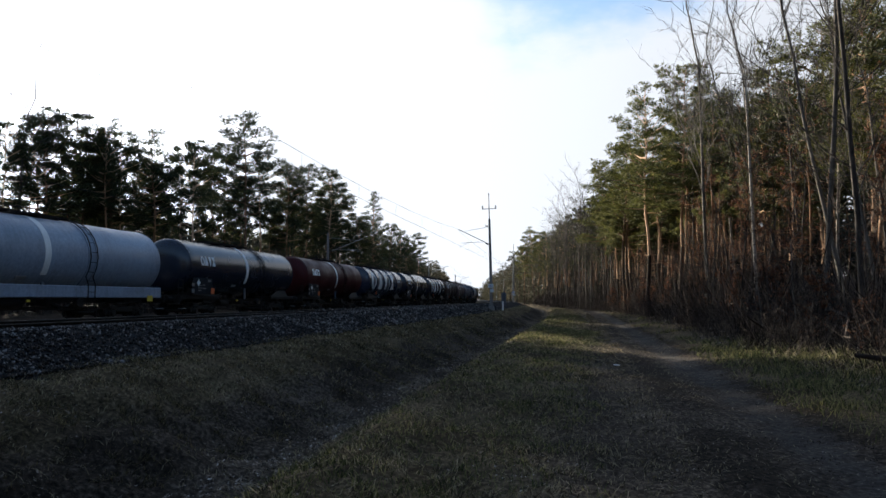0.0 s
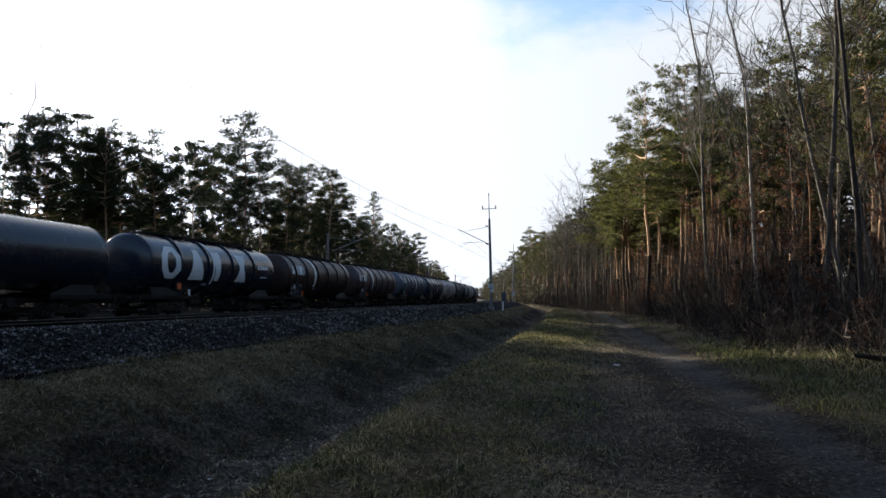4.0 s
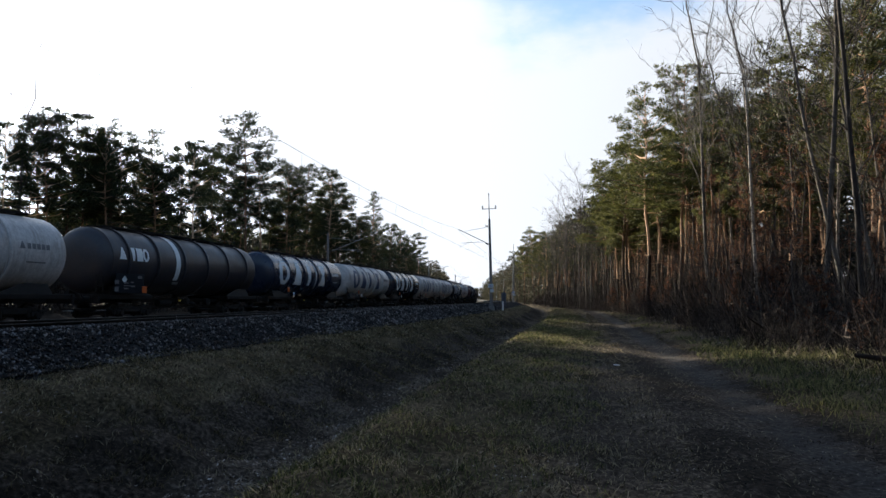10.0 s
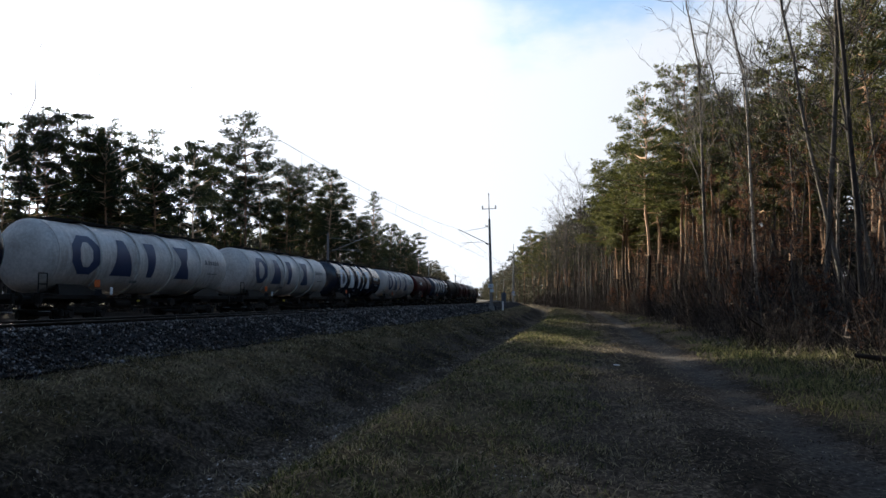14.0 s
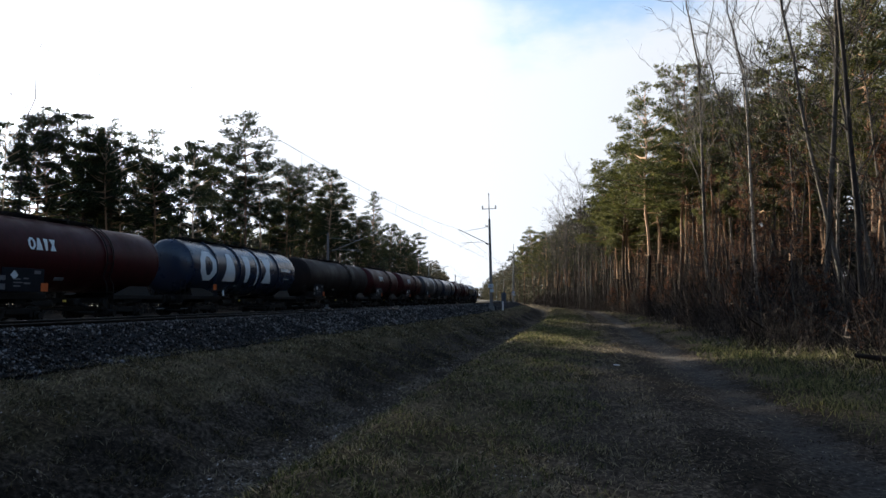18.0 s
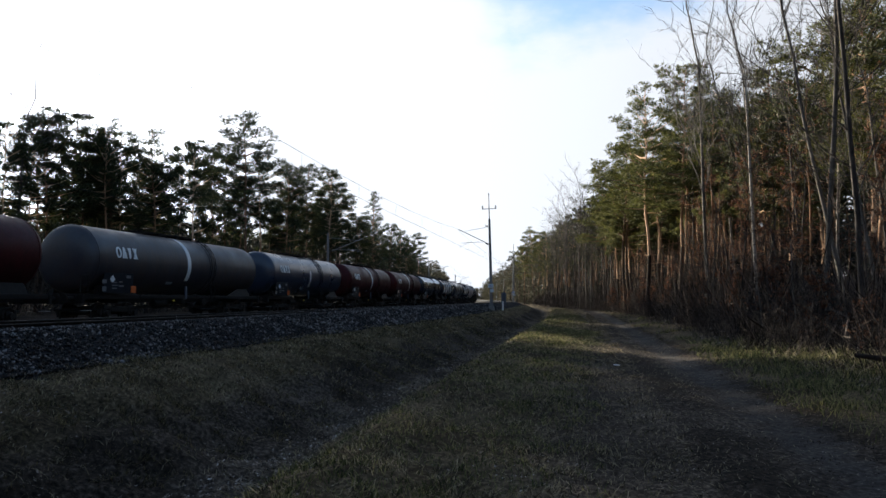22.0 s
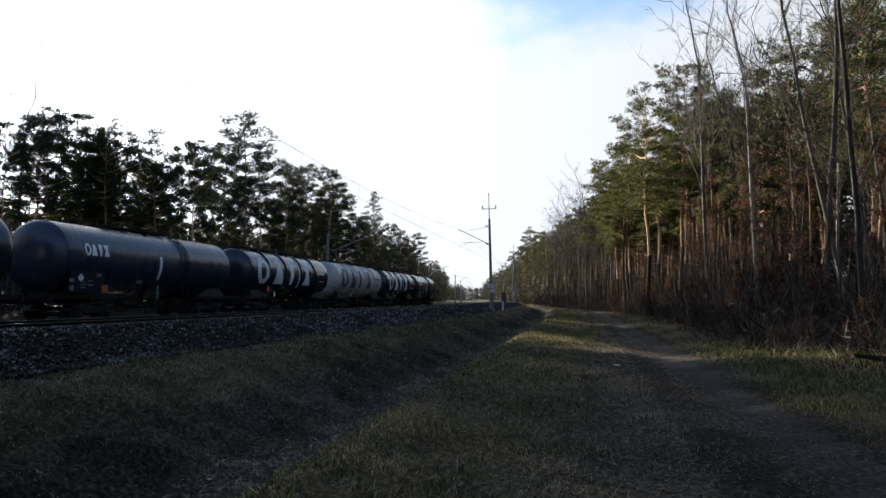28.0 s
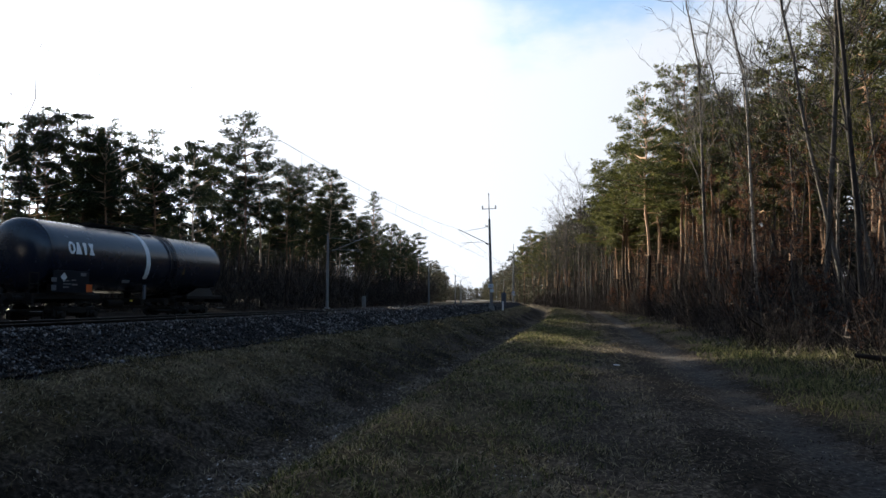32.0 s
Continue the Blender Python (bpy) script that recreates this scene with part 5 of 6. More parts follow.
for s in np.arange(14, 190, 3.6):
    edge = np.interp(s, [14, 55, 75, 300], [-42, -38, -33.5, -32.5])
    for row in range(4):
        if RNG.rand() < ((0.65, 0.55, 0.45, 0.35) if 55 < s < 105 else (0.55, 0.5, 0.5, 0.4) if s < 55 else (0.8, 0.4, 0.3, 0.2))[row]:
            w = edge - 1.5 - row * 4.2 - RNG.uniform(0, 3)
            top = np.interp(s, [14, 50, 100, 130, 190], [13.5, 14.5, 15.8, 15.0, 14])
            top *= 0.9 if row > 1 else 1.0
            if in_sun_lane(s, w):
                if w > -40:
                    continue
                top = min(top, 11.0)
            plant(COMMON_SHADED[RNG.randint(4)], PARTS, 18.0, s + RNG.uniform(-0.8, 0.8), w, top * RNG.uniform(0.85, 1.04), "dark pine among others in the wood", "pine", LEFT_G, 1.5)

# edge of the wood beside the dirt track
for s, w, h, k in ((64.0, 6.0, 19.8, 2), (86.0, 6.2, 21.0, 4), (95.6, 4.6, 20.6, 0), (59.2, 8.2, 20.9, 0), (80, 5.2, 18.4, 4), (72.5, 8.5, 18.6, 1), (86.2, 6.8, 17.2, 3), (65.2, 13.1, 20.0, 2), (73.2, 12.7, 21.0, 0), (49, 12.7, 17.2, 4), (55.8, 16.3, 17.7, 1), (39.0, 13.2, 16.5, 2), (36, 13.7, 16.7, 0), (59.2, 13.5, 16.0, 3),
                   (69, 10.6, 19.0, 4), (77, 8.6, 17.0, 2), (91, 5.6, 15.5, 1), (54, 10.2, 15.5, 2), (46, 14.6, 14.5, 3), (31, 12.4, 14.0, 1), (42.5, 12.0, 12.5, 4), (27, 13.6, 14.0, 2),
                   (151, 1.6, 17.5, 3), (165, 0.2, 18.0, 0), (182, -0.6, 19.0, 4), (200, -1.8, 20.5, 1), (207.2, -2.3, 22.0, 3), (217, -4.6, 19.2, 2)):
    plant(HERO[k], PARTS, 20.0, s, w, h, "sunlit green pine with an orange trunk by the dirt track", "pine", RIGHT_G, 3)
for s, w, h in ((109.8, 1.4, 20.8), (119.8, 0.0, 19.7), (129.8, -0.8, 19.0), (101.8, 2.5, 17.7), (141.5, -2.0, 17.4), (97, 3.6, 16.1), (113.8, 0.8, 16.9), (151.5, -3.0, 16.7), (105.6, 2.2, 18.2), (124.5, 0.2, 17.5), (135.5, -1.0, 17.0)):
    plant(TWIGGY, ("trunk", "limb_work"), 18.0, s, w, h, "grey leafless tree with a fine twiggy crown at the wood's edge", "bare tree", RIGHT_G, 2, name="bare_tree")
BARE_WORDS = ("grey-barked leafless tree", "slim pale-barked leafless tree", "crooked leafless oak")
for s, w, h, k in ((39.0, 9.0, 19.6, 1), (54.8, 11.3, 23.0, 1), (44.8, 12.2, 18.8, 0), (33.5, 11.2, 15.5, 1), (25.0, 9.7, 12.6, 0), (60.5, 9.4, 22.0, 1), (36.5, 10.4, 15.0, 2), (29.6, 11.6, 13.5, 2),
                   (90, 4.6, 14.0, 0), (94, 4.4, 15.0, 1), (117, 2.4, 18.0, 0), (127, 2.0, 17.0, 1), (146, 0.4, 17.0, 0), (160, -1.6, 16.0, 2), (99, 4.2, 16.8, 1), (107, 3.4, 17.0, 0), (138, 0.6, 17.5, 1)):
    plant(BARE[k], ("trunk", "limb_work", "dry_leaves"), (20.0, 20.0, 18.0, 14.0)[k], s, w, h, BARE_WORDS[k] + " at the wood's edge", "bare tree", RIGHT_G, 1.5, name="bare_tree")
plant(BARE[1], ("trunk", "limb_work"), 20.0, 48.0, 8.1, 24.4, "slim pale-barked leafless tree at the wood's edge", "bare tree", RIGHT_G, name="bare_tree", lean=(0, -1.5, 90))
plant(BARE[0], ("trunk", "limb_work"), 20.0, 24.5, 7.9, 19.5, "grey-barked leafless tree leaning towards the dirt track", "bare tree", RIGHT_G, name="bare_tree", lean=(0, -4, 0))
plant(BARE[0], ("trunk", "limb_work"), 20.0, 29.0, 10.1, 19.0, "grey-barked leafless tree leaning towards the dirt track", "bare tree", RIGHT_G, name="bare_tree", lean=(1, 1, 180))
plant(BARE[4], ("trunk", "limb_work"), 16.0, 20.5, 7.6, 16.0, "crooked dark leafless tree leaning over the dirt track", "bare tree", RIGHT_G, name="bare_tree", lean=(-1, -4, 20))
for s in np.arange(22, 150, 2.4):
    edge = np.interp(s, [15, 24, 30, 40, 66, 90, 110, 150], [6.9, 6.2, 6.2, 6.8, 7.0, 4.4, 1.6, -2.6])
    plant(SAPLING[RNG.randint(3)], ("trunk", "limb_work"), 7.0, s + RNG.uniform(-1, 1), edge + RNG.uniform(-0.2, 3.0), RNG.uniform(4.0, 8.5), "thin twiggy leafless sapling at the wood's edge", "sapling", RIGHT_G, 7, name="bare_sapling")
for s, w, h in ((52, 9.4, 11), (47, 10.5, 12), (43, 10.9, 12.5), (36, 10.5, 10), (40, 11.4, 11.5), (42, 9.4, 9), (60, 9.2, 10), (50, 12.2, 13), (33, 12, 10), (56, 10.4, 11), (74, 7.0, 8), (27, 10.6, 8.5)):
    plant(BARE[3], ("trunk", "limb_work", "dry_leaves"), 14.0, s, w, h, "young oak with some rust-brown dry leaves", "oak", RIGHT_G, 3, name="oak_tree")
YOUNG = [bare_meshes(51 + i, 4.0, M_BARK, 2, 0.9, 0.12, 0.9, M_TWIG) for i in range(2)]
for i, (s, w, h) in enumerate(((22.5, 7.2, 2.6), (25.5, 6.8, 2.2), (28.6, 7.4, 3.2), (33, 6.9, 2.4), (37.5, 7.6, 3.4), (44, 7.2, 3.0), (49, 7.4, 2.6), (58, 7.0, 3.2), (66, 6.6, 3.0), (72, 6.2, 3.6), (80, 5.2, 3.2), (88, 4.6, 3.4), (19.5, 7.4, 1.8))):
    plant(YOUNG[i % 2], ("trunk", "limb_work", "dry_leaves"), 4.0, s, w, h, "low oak shrub that keeps its rust-brown leaves", "oak shrub", RIGHT_G, 5, name="oak_shrub")
for s in np.arange(12, 200, 3.2):
    edge = np.interp(s, [12, 70, 90, 110, 150, 195], [10.5, 9.5, 6.6, 3.6, 0.2, -2.0])
    for row in range(5):
        if RNG.rand() < ((0.5, 0.35, 0.25, 0.15, 0.1) if s < 45 else (0.75, 0.55, 0.4, 0.3, 0.2) if s < 75 else (0.9, 0.8, 0.7, 0.5, 0.4))[row]:
            w = edge + 0.8 + row * 3.6 + RNG.uniform(0, 3)
            plant(COMMON[RNG.randint(4)], PARTS, 18.0, s + RNG.uniform(-1.5, 1.5), w, np.interp(s, [12, 24, 30, 45, 60, 75], [17, 14, 11, 14.0, 17.5, 18.5]) * RNG.uniform(0.82, 1.06), "slender pine with a bare lower trunk in the wood", "pine", RIGHT_G, 2)


for s in np.arange(16, 72, 1.25):
    plant(THIN[RNG.randint(3)], PARTS, 18.0, s + RNG.uniform(-0.6, 0.6), 8.5 + 17 * RNG.rand() ** 1.3, np.interp(s, [16, 24, 30, 45, 60, 75], [16, 14, 11, 14.0, 17.5, 18.5]) * RNG.uniform(0.8, 1.05), "thin young pine with a tall bare orange trunk", "young pine", RIGHT_G, 2.5, name="young_pine")


def far_wood(name, places, label, floor=0.42, m=26, fat=1.0):
    """Distant trees joined into one mass."""
    rng = np.random.RandomState(3)
    wood, green = Soup(), Soup()
    for s, w, h in places:
        x, y, _ = along(s, w)
        p = np.array([float(x), float(y), float(ground_z(s, w)) - 0.1])
        wood.tube([p, p + [rng.normal(0, 0.15), rng.normal(0, 0.15), h * 0.5], p + [rng.normal(0, 0.4), rng.normal(0, 0.4), h]], [0.16, 0.11, 0.03], 5)
        u = rng.uniform(floor, 1.0, m)
        a = rng.uniform(0, 6.28, m)
        rr = rng.uniform(0.2, 1.0, m) * 2.6 * np.sin(np.pi * np.clip((u - 0.3) / 0.75, 0.25, 1)) + 0.2
        c = p + np.stack([rr * np.cos(a), rr * np.sin(a), u * h], -1)
        sprays(green, c, np.tile([0, 0, 0.4], (m, 1)), 7, 0.95 * fat, 0.30 * fat, rng, 1.0)
    root = tagged(new(name), label, "woodland", kind="stuff")
    part("trunks", wood.mesh("trunks", M_PINEBARK, True), None, root)
    part("crowns", green.mesh("crowns", M_FAR), None, root)


far = []
for s in np.arange(190, 760, 6.5):
    for row in range(4):
        far.append((s + RNG.uniform(-2, 2), np.interp(s, [190, 230, 640], [-1.0, -4.0, -5.0]) + row * 4 + RNG.uniform(0, 3), RNG.uniform(16, 21)))
        if s < 370:
            far.append((s + RNG.uniform(-2, 2), -32.5 - row * 4 - RNG.uniform(0, 3), np.interp(s, [190, 220, 370], [11, 12.5, 14]) * RNG.uniform(0.85, 1.1)))
for s in np.arange(190, 330, 7.0):
    for row in range(5):
        far.append((s + RNG.uniform(-3, 3), 18 + row * 5 + RNG.uniform(0, 4), RNG.uniform(14, 18)))
for s in np.arange(640, 900, 9.0):
    for w in np.arange(-60, 40, 7.0):
        if s > 760 or w < -30 or w > 0:
            far.append((s + RNG.uniform(-4, 4), w + RNG.uniform(-3, 3), RNG.uniform(12, 17)))
far_wood("far_wood", far, "distant mixed wood that closes the line's bend", 0.02, 34)
deep = []
for s in np.arange(-5, 200, 4.2):
    for row in range(4):
        deep.append((s + RNG.uniform(-2, 2), np.interp(s, [12, 70, 110, 195], [29, 28, 25, 21]) + row * 6 + RNG.uniform(0, 5), np.interp(s, [40, 100], [8.5, 15.0]) * RNG.uniform(0.85, 1.1)))
        if row > 0:
            deep.append((s + RNG.uniform(-2, 2), -52 - row * 7 - RNG.uniform(0, 5), np.interp(s, [60, 110], [11.0, 14.5]) * RNG.uniform(0.88, 1.04)))
# unseen trees behind the camera, added to hold back light from there
for s in np.arange(-150, 6, 4.0):
    for row in range(3):
        deep.append((s + RNG.uniform(-2, 2), 9.5 + row * 4 + RNG.uniform(0, 3), RNG.uniform(16, 20)))
        deep.append((s + RNG.uniform(-2, 2), -40 - row * 5 - RNG.uniform(0, 3), RNG.uniform(14, 17)))
far_wood("deep_wood", deep, "deeper rows of trees inside the woods, with unseen rows behind the camera", 0.03, 30, 1.5)


def undergrowth(name, places, tall, label):
    """Low bare brush and saplings inside the wood."""
    rng = np.random.RandomState(9)
    soup = Soup()
    for s, w in places:
        x, y, _ = along(s, w)
        p = np.array([float(x), float(y), float(ground_z(s, w))])
        n = 9
        c = p + np.stack([rng.normal(0, 0.8, n), rng.normal(0, 0.8, n), rng.uniform(0, 0.5, n) * tall], -1)
        sprays(soup, c, np.tile([0, 0, 1.2], (n, 1)), 3, tall * 0.6, 0.035, rng, 0.5)
        sprays(soup, c, np.tile([0, 0, 0.4], (n, 1)), 3, 0.7, 0.06, rng, 0.8)
    return tagged(new(name, soup.mesh(name, M_TWIG)), label, "undergrowth", kind="stuff")


spots = []
for s in np.arange(4, 190, 1.3):
    e = np.interp(s, [7, 30, 70, 90, 110, 150, 190], [7.4, 6.6, 6.8, 4.6, 1.6, -2.4, -4.5])
    for k in range(10):
        spots.append((s + RNG.uniform(-1, 1), e + 1.0 + 22 * RNG.rand() ** 1.6))
undergrowth("wood_undergrowth", spots, 2.6, "dense brown bare undergrowth between the trunks")
spots = []
for s in np.arange(20, 190, 1.4):
    e = np.interp(s, [14, 55, 75, 300], [-40, -35, -30.5, -30])
    for k in range(9):
        spots.append((s + RNG.uniform(-1, 1), e - 0.5 - 22 * RNG.rand() ** 1.5))
for s in np.arange(5, 190, 2.0):
    for k in range(5):
        spots.append((s + RNG.uniform(-1, 1), -64 - 10 * RNG.rand()))
undergrowth("far_undergrowth", spots, 6.5, "dark bare undergrowth below the pines")


# ---- brush along the wood's edge ----
def brush_mesh(seed, tall, stems, lean=0.5):
    rng = np.random.RandomState(seed)
    soup = Soup()
    for i in range(stems):
        p = np.array([rng.normal(0, 0.45), rng.normal(0, 0.45), 0.0])
        d = unit(np.array([rng.normal(0, lean), rng.normal(0, lean), 1.0]))
        h = tall * rng.uniform(0.45, 1.1)
        q = np.linspace(0, 1, 4)[:, None]
        line = p + d * h * q + rng.normal(0, 0.06, (4, 3)) * h * q
        soup.tube(line, np.linspace(0.011, 0.003, 4), 3)
        for k in range(4):
            u = rng.uniform(0.3, 0.95)
            at = np.array([np.interp(u, q[:, 0], line[:, c]) for c in range(3)])
            e = unit(d + rng.normal(0, 0.6, 3)) * h * rng.uniform(0.15, 0.4)
            soup.tube([at, at + e * 0.5 + rng.normal(0, 0.02, 3), at + e], [0.006, 0.004, 0.002], 3)
    return soup.mesh("twigs", M_TWIG)


BRUSH = [brush_mesh(60 + i, h, n) for i, (h, n) in enumerate(((1.3, 20), (1.9, 22), (2.6, 20), (0.9, 24)))]
for s in np.concatenate([np.arange(7, 60, 1.0), np.arange(60, 150, 1.6)]):
    edge = np.interp(s, [7, 18, 24, 30, 40, 66, 85, 100, 110, 130, 150], [7.0, 6.7, 6.1, 5.9, 6.4, 6.4, 4.8, 2.6, 1.2, -1.0, -3.0])
    for row in range(3 if s < 60 else 2):
        if RNG.rand() < 0.9:
            w = edge - 0.6 + row * 1.2 + RNG.uniform(-0.5, 1.0)
            x, y, _ = along(s + RNG.uniform(-0.7, 0.7), w)
            bush = tagged(part("bare_shrub", BRUSH[RNG.randint(4)]), "tangled leafless brown brush at the wood's edge", "shrub", "brush along the wood")
            bush.matrix_basis = pose(float(x), float(y), float(ground_z(s, w)) - 0.03, 0, 0, RNG.uniform(0, 360)) @ Matrix.Diagonal((*([RNG.uniform(0.8, 1.3)] * 3), 1))
for s in np.arange(40, 160, 3.0):
    w = np.interp(s, [40, 70, 160], [-36, -30, -29.5]) + RNG.uniform(-2, 1)
    x, y, _ = along(s, w)
    bush = tagged(part("bare_shrub", BRUSH[RNG.randint(4)]), "dark leafless brush before the pines", "shrub", "brush beyond the railway")
    bush.matrix_basis = pose(float(x), float(y), float(ground_z(s, w)) - 0.03, 0, 0, RNG.uniform(0, 360)) @ Matrix.Diagonal((*([RNG.uniform(1.0, 1.6)] * 3), 1))


# ---- fallen log and scraps ----
def log_shape():
    soup = Soup()
    soup.tube([(0, 0, 0.34), (0.5, 0.02, 0.28), (1.3, 0.1, 0.20), (2.6, 0.3, 0.06)], [0.045, 0.062, 0.065, 0.045], 9)
    soup.tube([(1.3, 0.1, 0.2), (1.6, -0.1, 0.4), (1.8, -0.3, 0.6)], [0.035, 0.025, 0.01], 5)
    return soup.mesh("log", M_WOOD, True)


log = tagged(part("fallen_log", log_shape()), "dark fallen branch lying in dry grass", "fallen branch")
log.matrix_basis = pose(5.55, 16.0, 0.1, 0, 0, -4)
bm = bmesh.new()
add_box(bm, (0, 0, 0.02), (0.15, 0.09, 0.02), 0.008)
scrap = tagged(part("paper_scrap", bm, M_SIGN_W), "crumpled white scrap lying on the dirt track", "litter")
scrap.matrix_basis = pose(0.78, 17.2, 0.02, 4, 3, 20)


# ---- grass, leaves and stones ----
def scatter(n, s0, s1, w0, w1, rng, power=0.75):
    """Points that thin out along the line, dense near its start."""
    u = rng.uniform(0, 1, n)
    s = s0 * (s1 / s0) ** (u ** power)
    w = rng.uniform(w0, w1, n)
    return s, w


def patch(s, w, scale):
    """Irregular clumps between -1 and 1."""
    s, w = s + 0.35 * np.sin(w * 3.3 + s), w + 0.3 * np.sin(s * 2.7 - w)
    return (np.sin(s * 1.3 * scale + 2 * np.sin(w * 0.9 * scale)) + np.sin(w * 2.1 * scale + 1.5 * np.sin(s * 0.7 * scale + 1)) + np.sin((s + w) * 3.1 * scale)) / 3


def blades(name, s, w, height, width, material, rng, label, lean=0.45):
    x, y, _ = along(s, w)
    z = ground_z(s, w)
    n = len(s)
    size = np.clip(s / 9.0, 1.0, 6.0)
    h = height * rng.uniform(0.5, 1.3, n)
    wd = width * rng.uniform(0.7, 1.3, n) * size
    a = rng.uniform(0, 6.28, n)
    lx, ly = rng.normal(0, lean, n) * h, rng.normal(0, lean, n) * h
    P = np.stack([x, y, z - 0.01], -1)
    S = np.stack([np.cos(a) * wd, np.sin(a) * wd, np.zeros(n)], -1) * 0.5
    M = P + np.stack([lx * 0.35, ly * 0.35, h * 0.6], -1)
    T = P + np.stack([lx, ly, h], -1)
    v = np.stack([P - S, P + S, M + S * 0.8, M - S * 0.8, M - S * 0.8, M + S * 0.8, T + S * 0.1, T - S * 0.1], 1).reshape(-1, 3)
    k = np.arange(n)[:, None] * 8
    f = np.concatenate([k + np.arange(4), k + np.arange(4, 8)], 1).reshape(-1, 4)
    return tagged(new(name, fast_mesh(name, v, f, material)), label, "grass", kind="stuff")


rg = np.random.RandomState(21)
s, w = scatter(120000, 3.0, 130, -8.3, 0.9, rg)
keep = (rg.rand(len(s)) < np.interp(w, [-6.3, -5.7, -5.0, -4.6, -3.7, -3.3], [1.0, 0.3, 0.3, 0.12, 0.12, 1.0])) & (patch(s, w, 1.0) + 0.8 * patch(s + 3, w + 1, 2.3) + rg.uniform(-0.5, 0.5, len(s)) > np.where(w < -4.7, 0.0, -0.25) + 1.5 * np.clip((w + 0.7) / 0.9, 0, 1)) & ~((np.abs(w + 4.2) < 0.5) & (rg.rand(len(s)) < 0.75))
ridge = keep & (w > -3.5)
blades("ridge_grass", s[ridge], w[ridge], 0.05, 0.008, M_GRASS2, rg, "yellow-green grass on the ridge beside the ditch")
keep &= ~ridge
crest = keep & (w < -6.0 + 0.3 * np.sin(s * 1.9))
blades("bank_top_grass", s[crest], w[crest], 0.065, 0.010, M_GRASS3, rg, "pale green grass along the top of the bank", 0.7)
keep &= ~crest
blades("bank_grass", s[keep], w[keep], 0.055, 0.008, M_GRASS, rg, "short patchy green grass on the bank and ditch", 0.8)
s, w = scatter(46000, 3.0, 110, -8.3, 1.2, rg)
keep = patch(s, w, 1.0) + 0.8 * patch(s + 3, w + 1, 2.3) + rg.uniform(-0.6, 0.6, len(s)) < -0.05 - 0.9 * ((w < -4.7) & (w > -6.6))
blades("dry_bank_grass", s[keep], w[keep], 0.075, 0.008, M_STRAW, rg, "pale dry grass among the green", 0.9)
s, w = scatter(36000, 5.0, 110, 2.85, 7.2, rg)
w = np.where(s > 35, w - (s - 35) * 0.02, w)
keep = patch(s, w, 0.9) + rg.uniform(-0.8, 0.8, len(s)) > 0.08 + 0.12 * (w - 4) + 1.1 * np.clip((s - 18) / 6, 0, 0.9) + 0.8 * (w < 3.1)
blades("verge_grass", s[keep], w[keep], 0.15, 0.010, M_GRASS2, rg, "longer green grass beside the dirt track", 0.7)
s, w = scatter(3200, 5.0, 26, 4.8, 7.0, rg)
keep = patch(s, w, 0.7) + rg.uniform(-0.8, 0.8, len(s)) > 0.25 - 0.12 * (w - 4)
blades("dry_verge_grass", s[keep], w[keep], 0.26, 0.010, M_STRAW, rg, "long pale dry grass at the wood's edge", 0.9)
s, w = scatter(26000, 3.3, 70, -0.2, 3.2, rg)
keep = (patch(s, w, 1.4) + rg.uniform(-0.5, 0.5, len(s)) > 0.1) & ((np.abs(w - 0.85) < 0.3) | (w < 0.0) | (w > 2.95))
blades("track_grass", s[keep], w[keep], 0.05, 0.008, M_GRASS, rg, "sparse trodden grass on the dirt track", 0.8)


def tufts(name, n, s0, s1, w0, w1, per, height, material, rng, label, lean):
    """Clumps of blades that stand out from the turf."""
    s, w = scatter(n, s0, s1, w0, w1, rng)
    s, w = np.repeat(s, per), np.repeat(w, per)
    k = np.clip(s / 9.0, 1.0, 2.5)
    return blades(name, s + rng.normal(0, 0.07, len(s)) * k, w + rng.normal(0, 0.07, len(s)) * k, height, 0.010, material, rng, label, lean)


tufts("grass_tufts", 800, 3.0, 60, -8.2, -4.7, 26, 0.085, M_GRASS, rg, "thick drooping green tussocks on the bank", 1.0)
tufts("bank_straw_tufts", 520, 3.0, 50, -7.9, -4.7, 14, 0.065, M_STRAW, rg, "drooping dry tussocks on the bank", 1.3)
tufts("ridge_tufts", 900, 3.0, 70, -3.4, 0.2, 16, 0.095, M_GRASS2, rg, "bright green tufts on the ridge", 0.7)
tufts("straw_tufts", 1100, 3.0, 55, -4.0, 0.4, 12, 0.085, M_STRAW, rg, "flattened pale straw tufts on the bank", 1.2)
# extra bright tufts that stand for the patch of sun on the ridge
tufts("yellow_tufts", 260, 24, 36, -2.6, 0.6, 16, 0.10, M_GRASS2, rg, "yellow-green tufts in place of a sunlit patch on the ridge", 0.8)
tufts("verge_tufts", 240, 6.0, 26, 3.6, 6.6, 18, 0.19, M_GRASS2, rg, "long drooping green grass beside the dirt track", 0.9)


s, w = scatter(30000, 3.2, 60, -0.5, 3.4, rg)
keep = rg.rand(len(s)) < np.interp(w, [-0.1, 0.1, 0.4, 0.55, 1.1, 1.25, 1.65, 1.85, 2.05, 2.4, 2.7], [1, 0.25, 0.25, 1, 1, 0.3, 0.3, 0.8, 0.1, 0.05, 0.1])
s, w = s[keep], w[keep]
blades("track_straw", s, w, 0.035, 0.008, M_STRAW, rg, "flat trampled straw and twigs on the dirt track", 2.4)


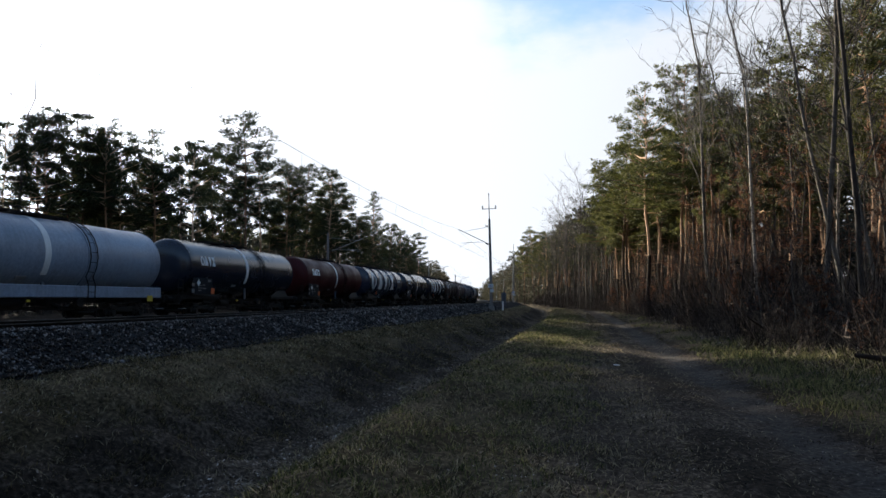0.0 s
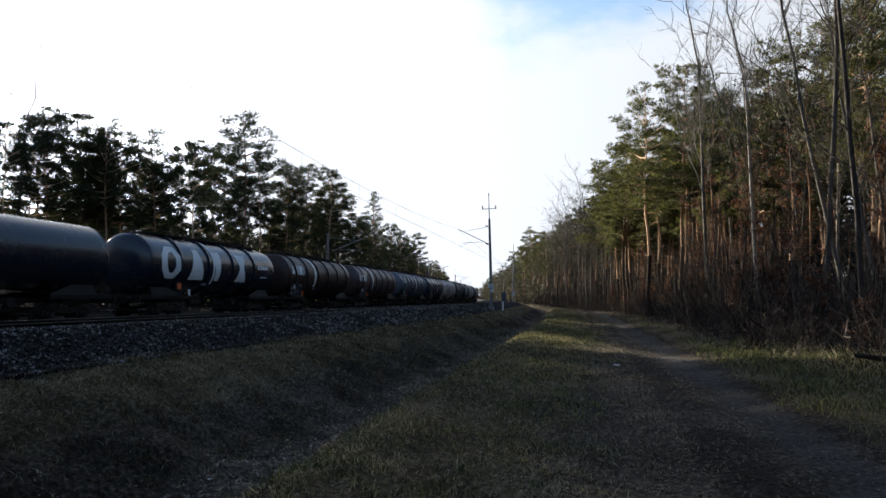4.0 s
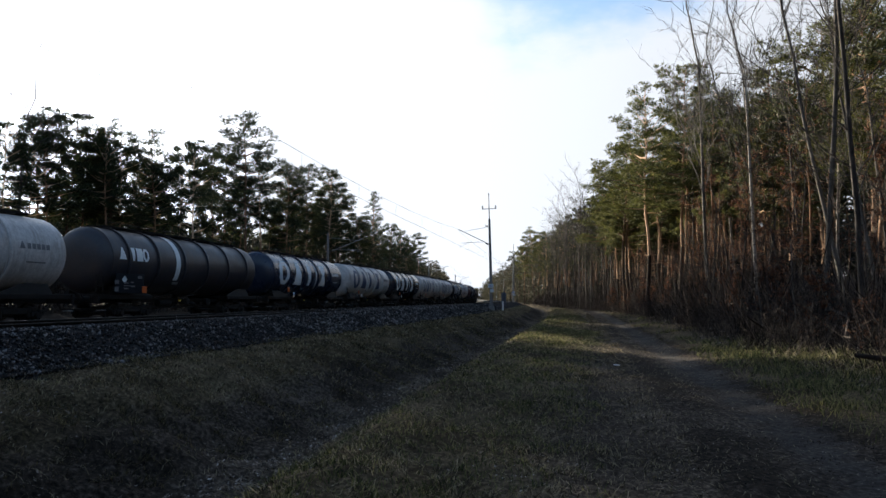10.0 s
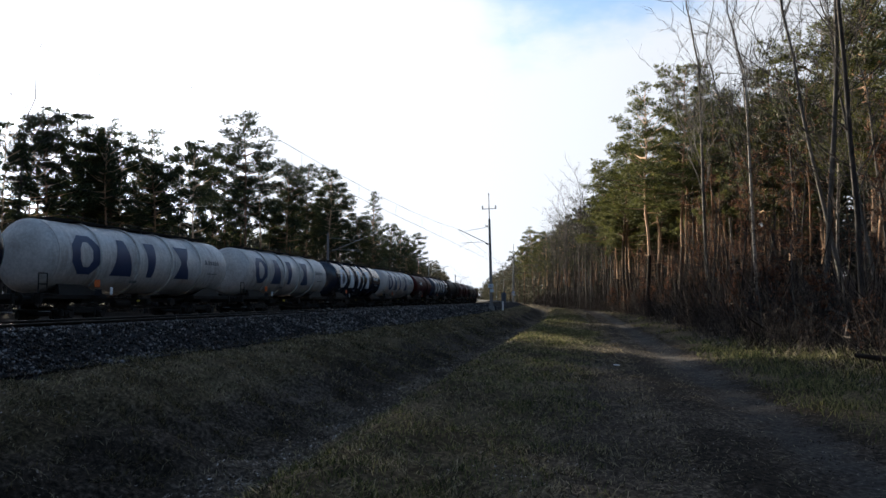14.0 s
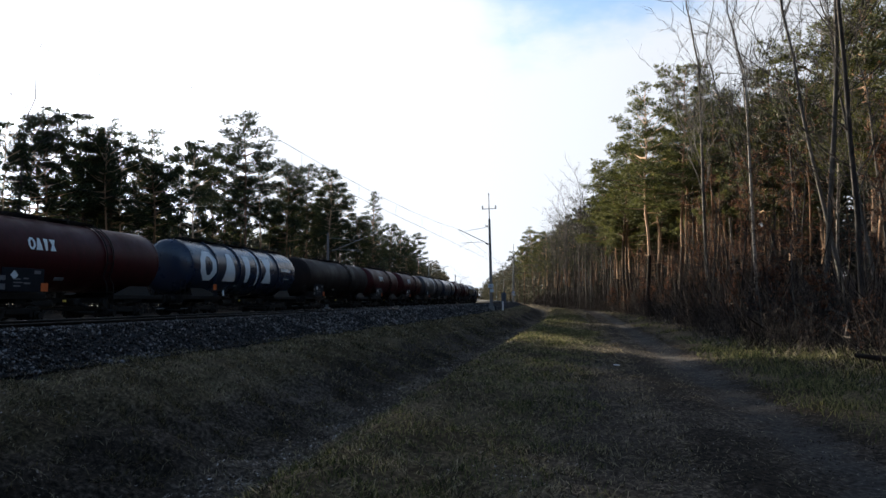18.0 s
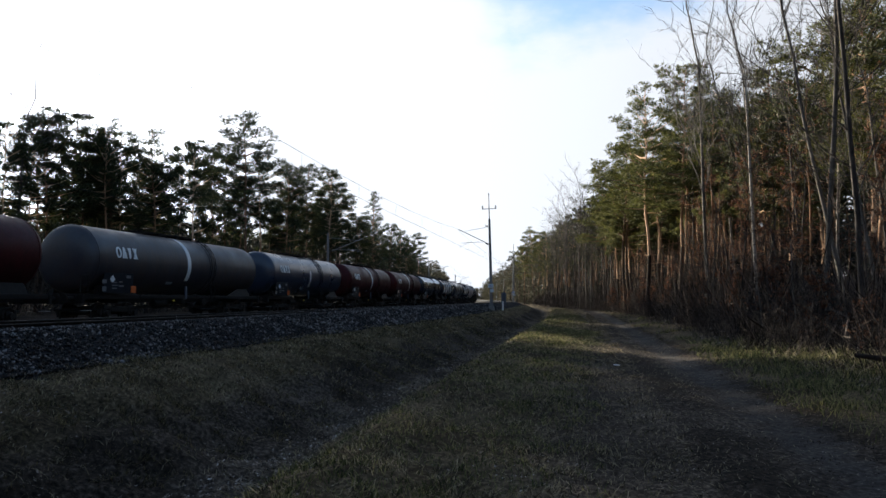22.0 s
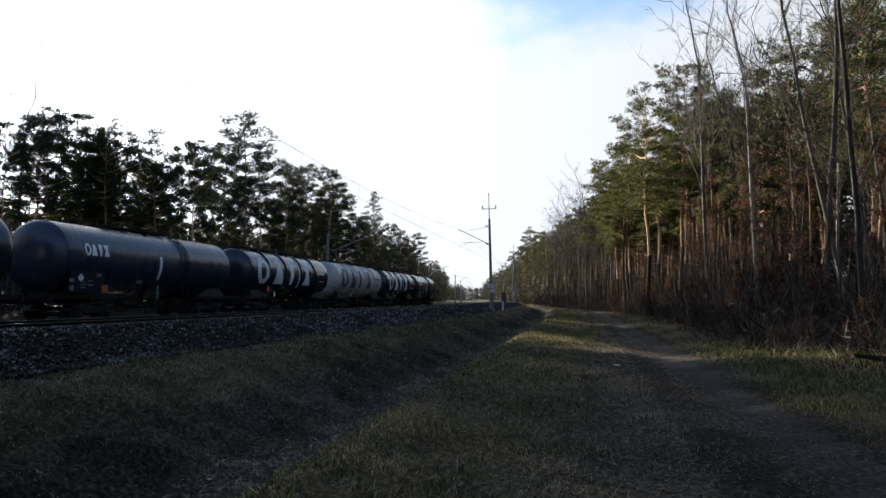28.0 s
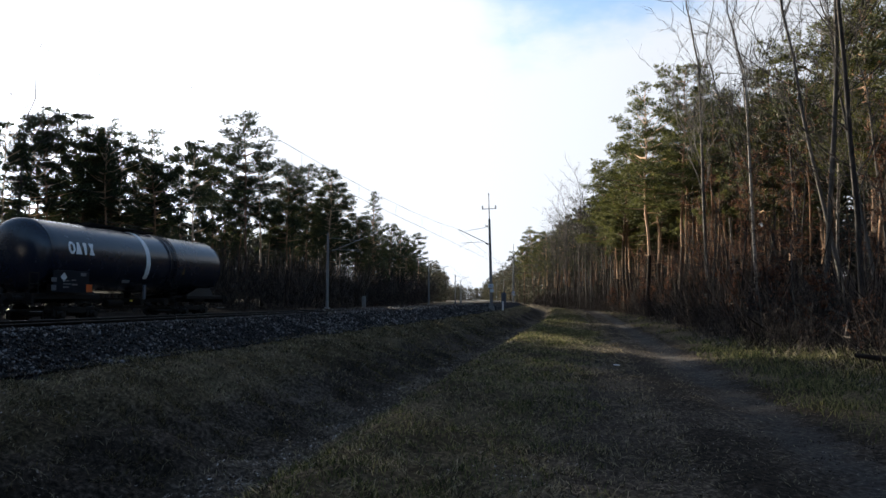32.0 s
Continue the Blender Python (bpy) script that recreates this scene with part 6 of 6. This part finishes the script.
def leaves(name, s, w, size, rng, label, material=M_LITTER):
    x, y, _ = along(s, w)
    z = ground_z(s, w) + rng.uniform(0.004, 0.03, len(s))
    n = len(s)
    a, tilt = rng.uniform(0, 6.28, n), rng.normal(0, 0.35, n)
    l = size * rng.uniform(0.5, 1.4, n)
    U = np.stack([np.cos(a) * l, np.sin(a) * l, tilt * l], -1)
    V = np.stack([-np.sin(a) * l * 0.55, np.cos(a) * l * 0.55, rng.normal(0, 0.3, n) * l], -1)
    P = np.stack([x, y, z], -1)
    v = np.stack([P - U, P - V, P + U, P + V], 1).reshape(-1, 4, 3).reshape(-1, 3)
    return tagged(new(name, fast_mesh(name, v, np.arange(4 * n).reshape(-1, 4), material)), label, "leaf litter", kind="stuff")


s, w = scatter(3000, 3.0, 45, -0.6, 3.4, rg)
leaves("track_leaves", s, w, 0.011, rg, "small fallen leaves and twigs on the dirt track")
s, w = scatter(9000, 3.5, 60, -4.6, -3.5, rg)
leaves("ditch_leaves", s, w, 0.026, rg, "pale fallen leaves gathered in the ditch")
s, w = scatter(3800, 3.0, 45, -8, 0.3, rg)
leaves("bank_leaves", s, w, 0.014, rg, "single fallen leaves on the grass")
s, w = scatter(15000, 8.0, 90, 4.6, 14, rg)
leaves("wood_leaves", s, w, 0.05, rg, "brown leaf litter under the trees")


s, w = scatter(9000, 3.5, 45, -8.0, -4.6, rg)
keep = patch(s + 1.7, w, 1.6) + rg.uniform(-0.3, 0.3, len(s)) > 0.25
leaves("bank_litter", s[keep], w[keep], 0.02, rg, "brown leaf litter in the hollows of the bank")
s, w = scatter(1700, 3.2, 40, -4.7, -3.4, rg)
leaves("pale_ditch_leaves", s, w, 0.022, rg, "bleached pale leaves in the ditch", M_PALELEAF)
s, w = scatter(520, 3.2, 40, -8.0, 3.2, rg)
leaves("pale_leaves", s, w, 0.014, rg, "single bleached leaves on grass and track", M_PALELEAF)
n = 70
leaves("leaf_patch", 6.0 + rg.normal(0, 0.25, n), -0.55 + rg.normal(0, 0.22, n), 0.016, rg, "patch of pale and brown leaves on the grass", M_PALELEAF)


def stones(name, n, s0, s1, w0, w1, zfun, size, material, rng, label, category):
    """Small angular stones lying on a surface."""
    corner = np.array([(1, 0, 0), (-1, 0, 0), (0, 1, 0), (0, -1, 0), (0, 0, 1), (0, 0, -1)], float)
    tri = np.array([(0, 2, 4), (2, 1, 4), (1, 3, 4), (3, 0, 4), (2, 0, 5), (1, 2, 5), (3, 1, 5), (0, 3, 5)])
    s, w = scatter(n, s0, s1, w0, w1, rng, 0.85)
    x, y, _ = along(s, w)
    z = zfun(s, w)
    k = size * rng.uniform(0.55, 1.35, n) * np.clip(s / 16, 1, 2.2)
    v = corner[None] * rng.uniform(0.55, 1.15, (n, 6, 1)) + rng.normal(0, 0.18, (n, 6, 3))
    a, b = rng.uniform(0, 6.28, n), rng.uniform(0, 6.28, n)
    ca, sa, cb, sb = np.cos(a), np.sin(a), np.cos(b), np.sin(b)
    R = np.stack([np.stack([ca, -sa * cb, sa * sb], -1), np.stack([sa, ca * cb, -ca * sb], -1), np.stack([np.zeros(n), sb, cb], -1)], 1)
    v = np.einsum("nij,nkj->nki", R, v) * k[:, None, None] + np.stack([x, y, z], -1)[:, None]
    f = (tri[None] + np.arange(n)[:, None, None] * 6).reshape(-1, 3)
    return tagged(new(name, fast_mesh(name, v.reshape(-1, 3), f, material)), label, category, kind="stuff")


def shoulder_z(s, w):
    return np.interp(w - W_NEAR, [0, 1.55, 2.8, 3.1], [Z_NEAR - 0.10, Z_NEAR - 0.10, 0.52, 0.50]) + 0.01


stones("ballast_stones", 34000, 6.0, 75, W_NEAR - 0.5, W_NEAR + 3.0, shoulder_z, 0.034, M_STONE, rg, "loose dark crushed stones, a few painted pale as glints", "ballast")
stones("dirt_clods", 9000, 3.2, 30, -0.3, 3.3, ground_z, 0.009, M_CLOD, rg, "small clods and grit on the dirt track", "grit")

motions()
